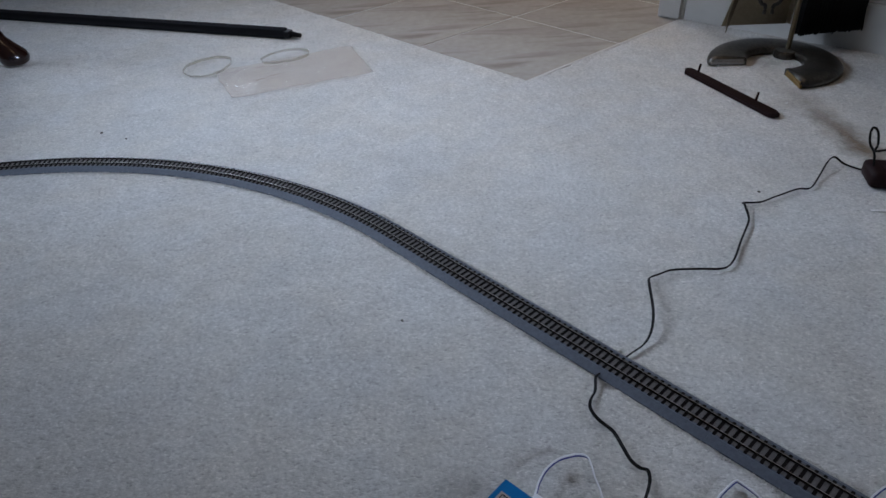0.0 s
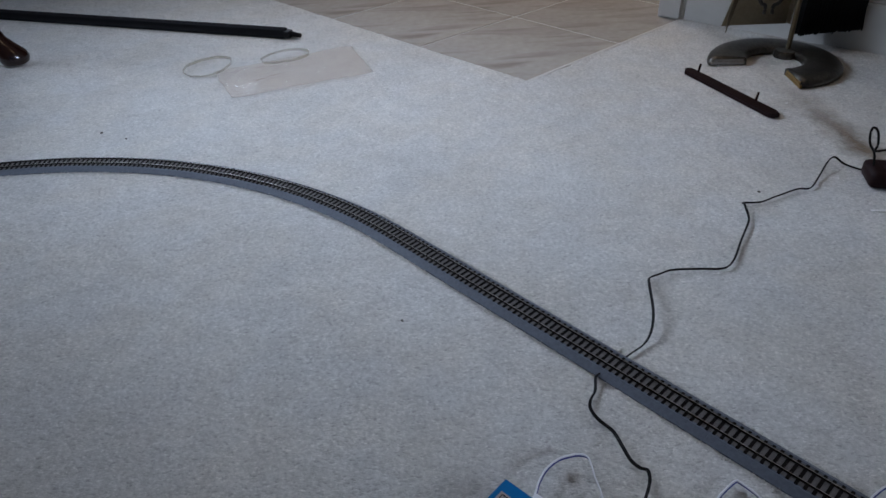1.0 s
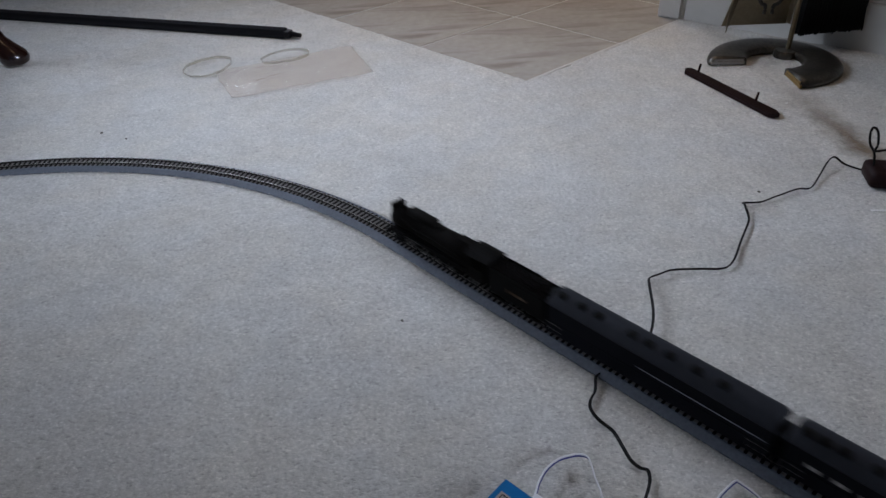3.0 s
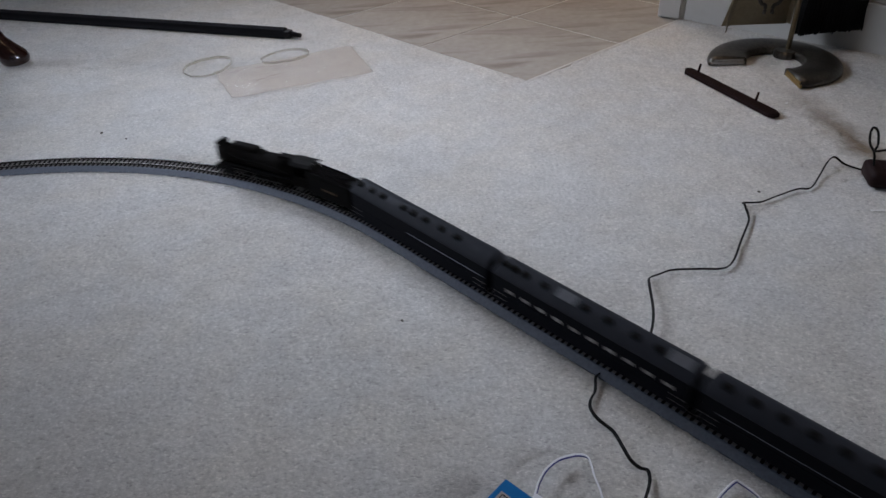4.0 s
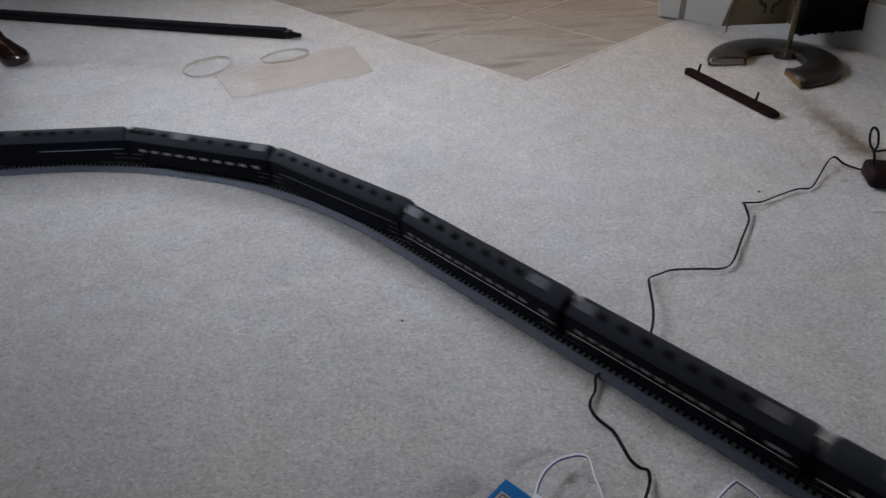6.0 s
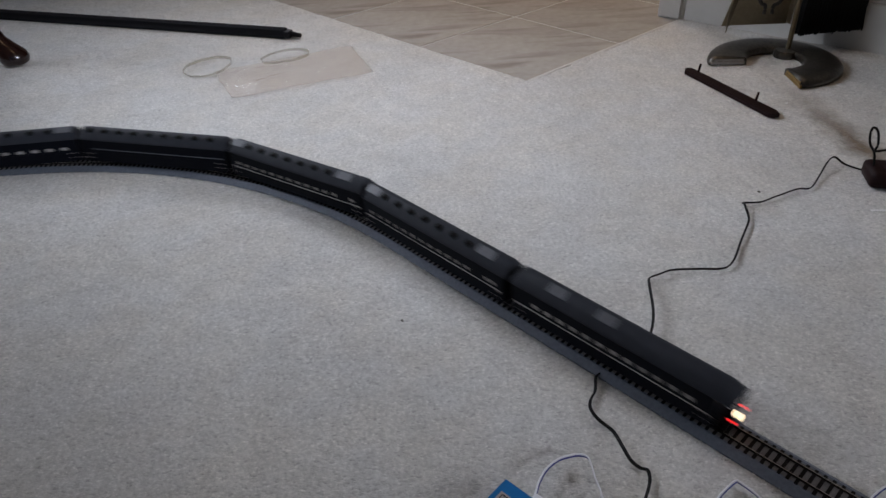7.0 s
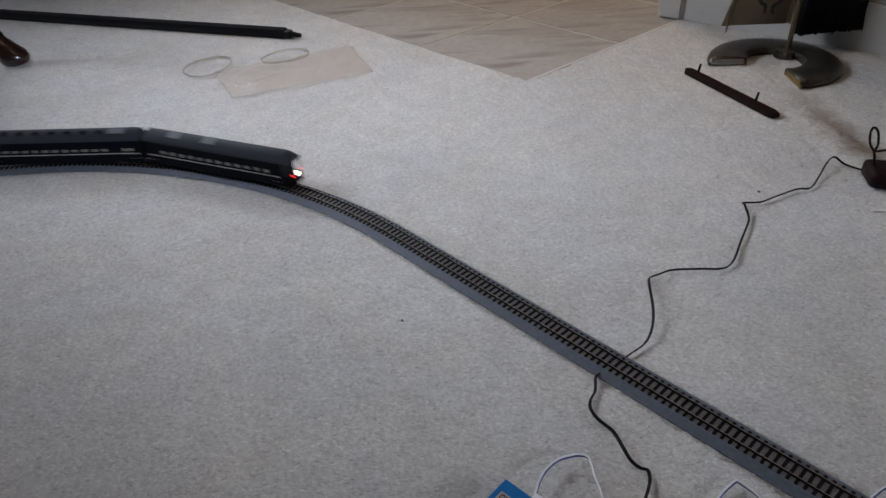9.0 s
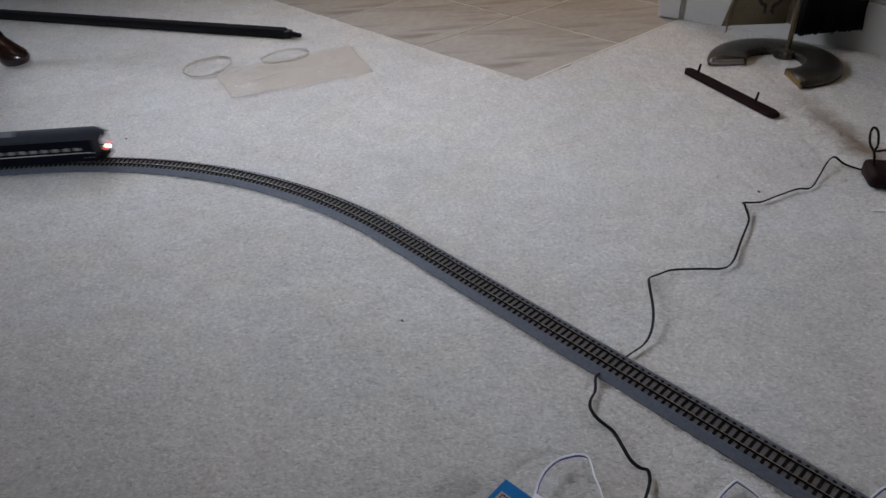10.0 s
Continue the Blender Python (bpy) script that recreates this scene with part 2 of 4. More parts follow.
def sweep(bm, rings, close=True, cap=True):
    """Joins rings of points into a skin."""
    made = [[bm.verts.new(q) for q in ring] for ring in rings]
    n = len(made[0])
    for a, b in zip(made, made[1:]):
        for k in range(n if close else n - 1):
            bm.faces.new((a[k], a[(k + 1) % n], b[(k + 1) % n], b[k]))
    if cap:
        bm.faces.new(made[0][::-1])
        bm.faces.new(made[-1])
    return bm


def wire(name, points, radius, mat, parent=None, flat=1.0, sub=6, label="", seg=8):
    """A cord along a smooth line through the points."""
    pts = [Vector(q) for q in points]
    line = []
    for i in range(len(pts) - 1):
        p0, p1, p2, p3 = pts[max(i - 1, 0)], pts[i], pts[i + 1], pts[min(i + 2, len(pts) - 1)]
        for k in range(sub):
            t = k / sub
            line.append(0.5 * (2 * p1 + (p2 - p0) * t + (2 * p0 - 5 * p1 + 4 * p2 - p3) * t * t + (3 * p1 - p0 - 3 * p2 + p3) * t ** 3))
    line.append(pts[-1])
    rings = []
    for i, q in enumerate(line):
        d = (line[min(i + 1, len(line) - 1)] - line[max(i - 1, 0)]).normalized()
        side = Vector((-d.y, d.x, 0))
        side = side.normalized() if side.length > 1e-6 else Vector((1, 0, 0))
        up = d.cross(side).normalized()
        rings.append([q + side * (radius * flat * math.cos(a)) + up * (radius * math.sin(a)) for a in (2 * math.pi * k / seg for k in range(seg))])
    return part(name, sweep(bmesh.new(), rings), mat, parent, label, True)


def structure(ob, label=""):
    return tagged(ob, label, "", "", "structure")


# ---- the room ----
CORNER = Vector((0.188, 1.364))        # where the carpet's two edges at the tiles meet
U = Vector((0.777, 0.630)).normalized()   # along the carpet's edge at the door casing
V = Vector((-0.705, 0.709)).normalized()  # along its other edge


def polar(deg):
    return Vector((math.cos(radians(deg)), math.sin(radians(deg))))


EU, EV = polar(37.6), polar(134.9)


def carpet_sheet(x0, x1, y0, y1, step, lumps, hole=None):
    """Grid of carpet pile, left open where the tiles lie (and over a finer sheet)."""
    nx, ny = round((x1 - x0) / step), round((y1 - y0) / step)
    xs, ys = np.meshgrid(np.linspace(x0, x1, nx + 1), np.linspace(y0, y1, ny + 1))
    rng = np.random.default_rng(4)
    tuft = rng.normal(0, 1, xs.shape)
    soft = (tuft + np.roll(tuft, 1, 0) + np.roll(tuft, 1, 1) + np.roll(tuft, (1, 1), (0, 1))) / 4
    wave = np.sin(xs * 31 + 2 * np.sin(ys * 17)) * np.sin(ys * 27 + 1.5 * np.sin(xs * 23))
    broad = sum(np.roll(soft, (i, j), (0, 1)) for i in (-1, 0, 1) for j in (-1, 0, 1)) / 3
    zs = lumps * (0.00016 * tuft + 0.00040 * soft + 0.00045 * broad + 0.0001 * wave) - 0.0015
    dx, dy = xs - CORNER.x, ys - CORNER.y
    det = U.x * V.y - U.y * V.x
    a, b = (dx * V.y - dy * V.x) / det, (U.x * dy - U.y * dx) / det
    keep = ~((a > 0.0) & (b > 0.0))
    if hole:
        keep &= ~((xs > hole[0] + 1e-6) & (xs < hole[1] - 1e-6) & (ys > hole[2] + 1e-6) & (ys < hole[3] - 1e-6))
    quad = keep[:-1, :-1] & keep[1:, :-1] & keep[:-1, 1:] & keep[1:, 1:] if not hole else None
    if hole:
        cx, cy = (xs[:-1, :-1] + xs[1:, 1:]) / 2, (ys[:-1, :-1] + ys[1:, 1:]) / 2
        quad = ~((cx > hole[0]) & (cx < hole[1]) & (cy > hole[2]) & (cy < hole[3]))
        ca, cb = ((cx - CORNER.x) * V.y - (cy - CORNER.y) * V.x) / det, (U.x * (cy - CORNER.y) - U.y * (cx - CORNER.x)) / det
        quad &= ~((ca > 0) & (cb > 0))
    idx = np.arange(xs.size).reshape(xs.shape)
    faces = np.stack([idx[:-1, :-1], idx[:-1, 1:], idx[1:, 1:], idx[1:, :-1]], -1)[quad]
    used, back = np.unique(faces, return_inverse=True)
    pts = np.stack([xs.ravel(), ys.ravel(), zs.ravel()], 1)[used]
    return pts, back.reshape(-1, 4)


FINE = (-1.6, 1.2, 0.2, 2.6)
p1, f1 = carpet_sheet(*FINE, 0.0036, 1.0)
p2, f2 = carpet_sheet(-2.5, 2.8, -2.3, 3.5, 0.1, 0.3, FINE)
pts, faces = np.vstack([p1, p2]), np.vstack([f1, f2 + len(p1)])
me = bpy.data.meshes.new("carpet")
me.vertices.add(len(pts))
me.vertices.foreach_set("co", pts.ravel())
me.loops.add(faces.size)
me.loops.foreach_set("vertex_index", faces.ravel().astype(np.int32))
me.polygons.add(len(faces))
me.polygons.foreach_set("loop_start", np.arange(0, faces.size, 4, dtype=np.int32))
me.polygons.foreach_set("loop_total", np.full(len(faces), 4, dtype=np.int32))
me.update(calc_edges=True)
me.polygons.foreach_set("use_smooth", np.ones(len(faces), dtype=bool))
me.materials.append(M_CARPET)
carpet = structure(new("floor", me), "pale grey-beige cut-pile carpet, slightly worn and lumpy")

slab = structure(part("ground", boxed(-2.75, 3.05, -2.55, 3.8, -0.16, -0.012), M_GROUT), "floor slab under carpet and tiles")


def prism(pts2, z0, z1, bevel=0.0):
    bm = bmesh.new()
    lo = [bm.verts.new((*q, z0)) for q in pts2]
    hi = [bm.verts.new((*q, z1)) for q in pts2]
    n = len(pts2)
    bm.faces.new(lo[::-1])
    top = bm.faces.new(hi)
    for k in range(n):
        bm.faces.new((lo[k], lo[(k + 1) % n], hi[(k + 1) % n], hi[k]))
    bmesh.ops.recalc_face_normals(bm, faces=bm.faces)
    if bevel:
        bmesh.ops.bevel(bm, geom=list(top.edges), offset=bevel, segments=2, affect="EDGES")
    return bm


tiles = structure(part("floor_hall", prism([CORNER, CORNER + U * 2.6, CORNER + U * 2.6 + V * 3.2, CORNER + V * 3.2], -0.0119, -0.0048), M_GROUT), "hall floor of polished beige marble tiles")
TU, TV = 0.302, 0.316
tile_mesh = None
for i in range(7):
    for j in range(8):
        o = CORNER + EU * (i * TU) + EV * (j * TV)
        if o.y > 3.4 or o.x > 2.4 or o.x < -2.2:
            continue
        if tile_mesh is None:
            g = 0.0016
            q = [EU * g + EV * g, EU * (TU - g) + EV * g, EU * (TU - g) + EV * (TV - g), EU * g + EV * (TV - g)]
            t = part("tile", prism(q, -0.008, -0.004, 0.0012), M_TILE, tiles)
            tile_mesh = t.data
        else:
            t = new("tile", tile_mesh)
            t.parent = tiles
        t.location = (o.x, o.y, 0.0004 * random.random())

edge = structure(part("trim", boxed(0, 2.0, -0.004, 0.003, -0.006, -0.0005, 0.001), M_GROUT), "pale binding along the carpet's edge")
edge.matrix_world = Matrix.Translation((*CORNER, 0)) @ Matrix.Rotation(math.atan2(U.y, U.x), 4, "Z")

# walls: four unseen outer ones, window openings added for lamps; wall behind fire tools
H = 2.5


def wall(name, x0, x1, y0, y1, hole=None, top=H):
    """hole: (a0, a1, z0, z1) along the wall's long side."""
    bm = bmesh.new()
    if not hole:
        box(bm, x0, x1, y0, y1, -0.012, top)
    else:
        a0, a1, z0, z1 = hole
        along = x1 - x0 > y1 - y0
        for s0, s1, h0, h1 in ((None, a0, -0.012, H), (a1, None, -0.012, H), (a0, a1, -0.012, z0), (a0, a1, z1, H)):
            if along:
                box(bm, x0 if s0 is None else s0, x1 if s1 is None else s1, y0, y1, h0, h1)
            else:
                box(bm, x0, x1, y0 if s0 is None else s0, y1 if s1 is None else s1, h0, h1)
    return structure(part(name, bm, M_WALL), "cream painted plaster wall")


wall("wall_north", -2.5, 2.8, 3.2, 3.4, (-2.05, -0.95, 1.05, 2.15))
wall("wall_west", -2.7, -2.5, -2.5, 3.7, (0.9, 2.0, 1.05, 2.15))
wall("wall_east", 2.8, 3.0, -2.5, 3.7, (-1.65, -0.55, 0.95, 2.05))
wall("wall_south", -2.5, 2.8, -2.5, -2.3, (-1.05, 0.65, 0.55, 1.95))
structure(part("ceiling", boxed(-2.7, 3.0, -2.5, 3.7, H, H + 0.15), M_CEIL), "plain white ceiling")

WA = Vector((0.604, 1.696))
WD = (Vector((0.9455, 1.418)) - WA).normalized()
WM = Matrix.Translation((*WA, 0)) @ Matrix.Rotation(math.atan2(WD.y, WD.x), 4, "Z")
w = structure(part("wall_east_inner", boxed(0.0, 2.86, 0.012, 0.16, -0.012, H), M_WALL), "cream painted wall behind the fire tools")
w.matrix_world = WM
w = structure(part("baseboard", box(box(bmesh.new(), 0.001, 2.84, -0.004, 0.0119, -0.008, 0.098, 0.002), 0.001, 2.84, 0.001, 0.0118, 0.099, 0.112, 0.003), M_WHITE), "white painted wooden baseboard")
w.matrix_world = WM
casing = structure(part("door_casing", box(boxed(-0.065, -0.0005, -0.006, 0.1599, -0.008, 2.1, 0.003), -0.058, -0.008, -0.012, -0.0065, 0.0, 2.08, 0.002), M_WHITE), "white painted door casing at the hall")
casing.matrix_world = WM

wood = material("brown_door_wood", (0.16, 0.10, 0.06), 0.4, 0, 0.25, 12)
door = structure(part("door_1", boxed(-0.22, 0.74, 3.150, 3.195, 0.0, 2.05, 0.004), wood), "brown wooden hall door")
for x0, x1, y0, y1 in ((-0.10, 0.22, 0.25, 0.90), (0.32, 0.64, 0.25, 0.90), (-0.10, 0.22, 1.05, 1.90), (0.32, 0.64, 1.05, 1.90)):
    part("panel", boxed(x0, x1, 3.138, 3.1499, y0, y1, 0.004), wood, door)
for x0 in (-0.42, 0.745):
    structure(part("door_trim", boxed(x0, x0 + 0.195, 3.135, 3.1999, 0.0, 2.15, 0.004), M_WHITE), "white painted door frame")

# ---- the track ----
T0 = Vector((-0.0669, 0.8266))
ANG, R = 2.3177, 0.7973
D0 = Vector((math.cos(ANG), math.sin(ANG)))
N0 = Vector((-D0.y, D0.x))
CENTRE = T0 + N0 * R
ARC = math.pi * R
Z_TIE, Z_RAIL = 0.0076, 0.0101


def on_track(s, side=0.0):
    """Place and heading at s metres along the line; the curve begins at 0, side is to the left."""
    if s <= 0:
        return T0 + D0 * s + N0 * side, ANG
    if s >= ARC:
        h = ANG + math.pi
        d = Vector((math.cos(h), math.sin(h)))
        return CENTRE + N0 * (R - side) + d * (s - ARC), h
    h = ANG + s / R
    return CENTRE + Vector((math.sin(h), -math.cos(h))) * (R - side), h


def along(profile, s0, s1, steps):
    """Sweep of a (side, height) outline from s0 to s1."""
    rings = []
    for k in range(steps + 1):
        s = s0 + (s1 - s0) * k / steps
        rings.append([(*on_track(s, a)[0], z) for a, z in profile])
    bm = sweep(bmesh.new(), rings)
    bmesh.ops.recalc_face_normals(bm, faces=bm.faces)
    return bm


TIE_STEP, TIE_HALF, GAUGE = 0.0082, 0.01425, 0.0158 / 2
BED = [(0.0236, -0.001), (0.0236, 0.0006), (0.0158, 0.0066), (-0.0158, 0.0066), (-0.0236, 0.0006), (-0.0236, -0.001)]
TOPP = [(0.0128, 0.0063), (0.0128, 0.0069), (-0.0128, 0.0069), (-0.0128, 0.0063)]


def rail_profile(c):
    return [(c + 0.0009, Z_TIE), (c + 0.0009, Z_TIE + 0.0004), (c + 0.0003, Z_TIE + 0.0006), (c + 0.0003, Z_RAIL - 0.0007), (c + 0.00045, Z_RAIL - 0.0005), (c + 0.00045, Z_RAIL - 0.0001),
            (c - 0.00045, Z_RAIL - 0.0001), (c - 0.00045, Z_RAIL - 0.0005), (c - 0.0003, Z_RAIL - 0.0007), (c - 0.0003, Z_TIE + 0.0006), (c - 0.0009, Z_TIE + 0.0004), (c - 0.0009, Z_TIE)]


def head_profile(c):
    return [(c + 0.00032, Z_RAIL - 0.0001), (c + 0.00026, Z_RAIL), (c - 0.00026, Z_RAIL), (c - 0.00032, Z_RAIL - 0.0001)]


tie_mesh = None


def track_section(s0, s1, shown):
    global tie_mesh
    curved = s0 >= 0 and s1 <= ARC + 1e-6
    what = "curved" if curved else "straight"
    th = thing("track_section", what + " model railway track section on a grey ballast bed", "model track", "track sections")
    th.location = (*on_track((s0 + s1) / 2)[0], 0)
    inv = Matrix.Translation(-th.location)
    n = 14 if curved else 1
    e = 0.00008
    for name, prof, mat in (("roadbed", BED, M_BED), ("ballast", TOPP, M_TOP), ("rail", rail_profile(GAUGE), M_RAIL), ("rail", rail_profile(-GAUGE), M_RAIL),
                            ("rail_head", head_profile(GAUGE), M_HEADRAIL), ("rail_head", head_profile(-GAUGE), M_HEADRAIL)):
        bm = along(prof, s0 + e, s1 - e, n)
        bm.transform(inv)
        part(name, bm, mat, th)
    count = round((s1 - s0) / TIE_STEP)
    joined = None if shown else bmesh.new()
    for k in range(count):
        q, h = on_track(s0 + (k + 0.5) * (s1 - s0) / count)
        m = inv @ Matrix.Translation((*q, 0)) @ Matrix.Rotation(h, 4, "Z")
        if shown:
            if tie_mesh is None:
                t = part("tie", boxed(-0.0017, 0.0017, -TIE_HALF, TIE_HALF, 0.0066, Z_TIE, 0.0003), M_TIE, th)
                tie_mesh = t.data
            else:
                t = new("tie", tie_mesh)
                t.parent = th
            t.matrix_local = m
        else:
            b2 = boxed(-0.0017, 0.0017, -TIE_HALF, TIE_HALF, 0.0066, Z_TIE)
            b2.transform(m)
            tmp = bpy.data.meshes.new("tmp")
            b2.to_mesh(tmp)
            b2.free()
            joined.from_mesh(tmp)
            bpy.data.meshes.remove(tmp)
    if joined:
        tagged(part("ties", joined, M_TIE, th), kind="stuff")
    return th


LS, LC = 0.246, ARC / 8
for k in range(13):
    track_section(-(k + 1) * LS, -k * LS, k < 4)
for k in range(8):
    track_section(k * LC, (k + 1) * LC, k < 3)
for k in range(2):
    track_section(ARC + k * LS, ARC + (k + 1) * LS, False)

# ---- things on the carpet ----


def power_cord():
    th = thing("electric_cable", "flat black twin power cord lying loosely on the carpet", "cable")
    z = 0.0020
    pts = [(0.6611, 0.9499), (0.6422, 0.9713), (0.6274, 0.9799), (0.6113, 0.9685), (0.5839, 0.9355), (0.5584, 0.9056), (0.5372, 0.904), (0.4953, 0.8848), (0.4696, 0.8727),
           (0.4455, 0.8731), (0.4411, 0.8611), (0.4399, 0.8402), (0.4331, 0.8218), (0.409, 0.7821), (0.3818, 0.7364), (0.363, 0.7206), (0.3338, 0.7214), (0.2971, 0.7216), (0.278, 0.711),
           (0.2639, 0.7073), (0.2575, 0.6882), (0.2478, 0.6351), (0.2388, 0.6059), (0.2262, 0.5877), (0.204, 0.5707)]
    lift = {2: 0.010, 3: 0.008, 10: 0.006, 18: 0.004, 20: 0.006, 21: 0.010, 22: 0.006}
    up = [(x, y, z + lift.get(k, 0.001)) for k, (x, y) in enumerate(pts)]
    down = [(0.1631, 0.5425), (0.1585, 0.5286), (0.1560, 0.5190), (0.1498, 0.5090), (0.1467, 0.4990), (0.1483, 0.4890), (0.1533, 0.4790), (0.1636, 0.4648), (0.1673, 0.4437), (0.1716, 0.4268), (0.1793, 0.4205), (0.186, 0.417), (0.1855, 0.4069), (0.1811, 0.396), (0.1747, 0.3831), (0.165, 0.355), (0.16, 0.30)]
    low = [(x, y, z + (0.005 if k in (8, 9) else 0.001)) for k, (x, y) in enumerate(down)]
    for s in (-1, 1):
        off = Vector((0.00078 * s, 0.00034 * s, 0.0003 * s))
        wire("strand", [Vector(q) + off for q in up + [(0.184, 0.5555, 0.0)] + low], 0.00098, M_CORD, th)
    return th


def adapter():
    th = thing("power_adapter", "black plastic power adapter with a looped cord on the carpet", "power adapter", "", pose(0.694, 0.915, 0, 0, 0, -12))
    bm = boxed(-0.047, 0.047, -0.028, 0.028, 0.0, 0.027, 0.009)
    part("case", bm, M_BAR, th, "", True)
    part("ridge", boxed(-0.030, 0.030, -0.016, 0.016, 0.0268, 0.0285, 0.0008), M_BAR, th)
    loop = wire("cord_loop", [(0.6580, 0.925, 0.018), (0.6545, 0.925, 0.034), (0.6498, 0.925, 0.0488), (0.6392, 0.925, 0.0634), (0.6331, 0.924, 0.0822), (0.6363, 0.925, 0.0903), (0.6458, 0.926, 0.0816), (0.6529, 0.927, 0.0600), (0.6509, 0.926, 0.0506), (0.6682, 0.925, 0.0517), (0.700, 0.922, 0.052), (0.715, 0.92, 0.025)], 0.0018, M_CORD, None)
    loop.parent = th
    loop.matrix_parent_inverse = pose(0.694, 0.915, 0, 0, 0, -12).inverted()
    return th


def fire_tools():
    th = thing("fire_tool_stand", "dark pewter fire tool stand with horseshoe base on the carpet", "fire tools", "", pose(0.699, 1.393, 0))
    ro, ri, a0, a1 = 0.132, 0.056, -90, 176
    prof = [(ri, 0.0), (ri, 0.010), (ri + 0.002, 0.013), (ri + 0.006, 0.0145), (ro - 0.030, 0.0165), (ro - 0.020, 0.0160), (ro - 0.012, 0.0145), (ro - 0.006, 0.0115), (ro - 0.002, 0.007), (ro, 0.0)]
    rings = []
    for k in range(41):
        a = radians(a0 + (a1 - a0) * k / 40)
        rings.append([(r * math.cos(a), r * 0.95 * math.sin(a), z) for r, z in prof])
    bm = sweep(bmesh.new(), rings)
    bmesh.ops.recalc_face_normals(bm, faces=bm.faces)
    base = part("base", bm, M_PEWTER, th, "", True)
    boss = part("boss", lathe([(0.022, 0.0), (0.022, 0.012), (0.019, 0.0145)], 24), M_PEWTER, base)
    boss.location = (0.038, 0.040, 0.0)
    # Reflections on the base's two end faces, added as brass and steel strips.
    for a, mat, lab in ((a0, M_BRASS, "brass strip painting a golden reflection on the base's end"), (a1, M_STEEL, "steel strip painting a bright reflection on the base's end")):
        bm = boxed(ri + 0.004, ro - 0.004, -0.0022, 0.0022, 0.001, 0.0075, 0.001)
        box(bm, ri + 0.006, ro - 0.010, -0.0018, 0.0018, 0.0078, 0.0125, 0.001)
        e = part("end_plate", bm, mat, base, lab)
        e.matrix_local = Matrix.Rotation(radians(a), 4, "Z")
    part("pole", rodded((0.046, 0.046, 0.012), (0.034, 0.047, 0.62), 0.0052, None, 14), M_POLE, th, "slender aged brass pole")
    part("crossbar", rodded((-0.07, 0.06, 0.61), (0.16, 0.06, 0.61), 0.005, None, 12), M_POLE, th)
    part("knob", lathe([(0.004, 0.60), (0.014, 0.615), (0.018, 0.632), (0.012, 0.65), (0.003, 0.656)], 18), M_BRASS, th).location = (0.034, 0.047, 0)
    # shovel: a pan with turned-up edges, hanging upright
    pan = bmesh.new()
    face = [(-0.080, 0.046), (-0.050, 0.047), (0.060, 0.046), (0.060, 0.19), (-0.050, 0.19), (-0.066, 0.103)]
    sweep(pan, [[(x, y, z) for x, z in face] for y in (0.108, 0.110)])
    bmesh.ops.recalc_face_normals(pan, faces=pan.faces)
    box(pan, 0.058, 0.061, 0.090, 0.108, 0.050, 0.19, 0.0006)
    sh = part("shovel", pan, M_SHOVEL, th, "pale brass shovel pan")
    side = bmesh.new()
    rim = [(-0.082, 0.076), (-0.079, 0.040), (-0.068, 0.070), (-0.057, 0.103), (-0.040, 0.19), (-0.062, 0.19), (-0.073, 0.105)]
    sweep(side, [[(x, y - 0.9 * max(0.0, -0.052 - x), z) for x, z in rim] for y in (0.1055, 0.1075)])
    bmesh.ops.recalc_face_normals(side, faces=side.faces)
    part("side_flange", side, M_SHOVEL, sh)
    part("shovel_shaft", rodded((-0.005, 0.106, 0.185), (-0.005, 0.068, 0.60), 0.004, None, 10), M_POLE, sh)
    # tongs: two claws that curve towards each other
    tongs = part("tongs", bmesh.new(), M_BLACKIRON, th)
    for s in (-1, 1):
        cx = -0.012
        pts = [(cx + s * 0.004, 0.052, 0.58), (cx + s * 0.006, 0.052, 0.20), (cx + s * 0.020, 0.052, 0.150), (cx + s * 0.027, 0.052, 0.128), (cx + s * 0.018, 0.052, 0.110), (cx + s * 0.0085, 0.052, 0.104), (cx + s * 0.0080, 0.052, 0.088)]
        wire("claw", pts, 0.0038, M_BLACKIRON, tongs, 1.0, 6)
    # brush: flared block of bristles under a handle
    rng = random.Random(8)
    bm = bmesh.new()
    for k in range(900):
        x, y = rng.uniform(-1, 1), rng.uniform(-1, 1)
        top = (0.128 + x * 0.058, 0.072 + y * 0.014, 0.150)
        bot = (0.131 + x * 0.066 + rng.gauss(0, 0.0012), 0.072 + y * 0.020, 0.043 + 0.004 * x + rng.gauss(0, 0.0015))
        rod(bm, bot, top, 0.0016, 0.0019, 4)
    box(bm, 0.067, 0.193, 0.055, 0.089, 0.047, 0.150)
    br = tagged(part("bristles", bm, M_BRISTLE, th, "dense black bristles"), kind="stuff")
    part("brush_block", boxed(0.066, 0.190, 0.054, 0.090, 0.145, 0.170, 0.004), M_BLACKIRON, th)
    part("brush_shaft", rodded((0.128, 0.072, 0.165), (0.128, 0.062, 0.60), 0.004, None, 10), M_POLE, th)
    return th


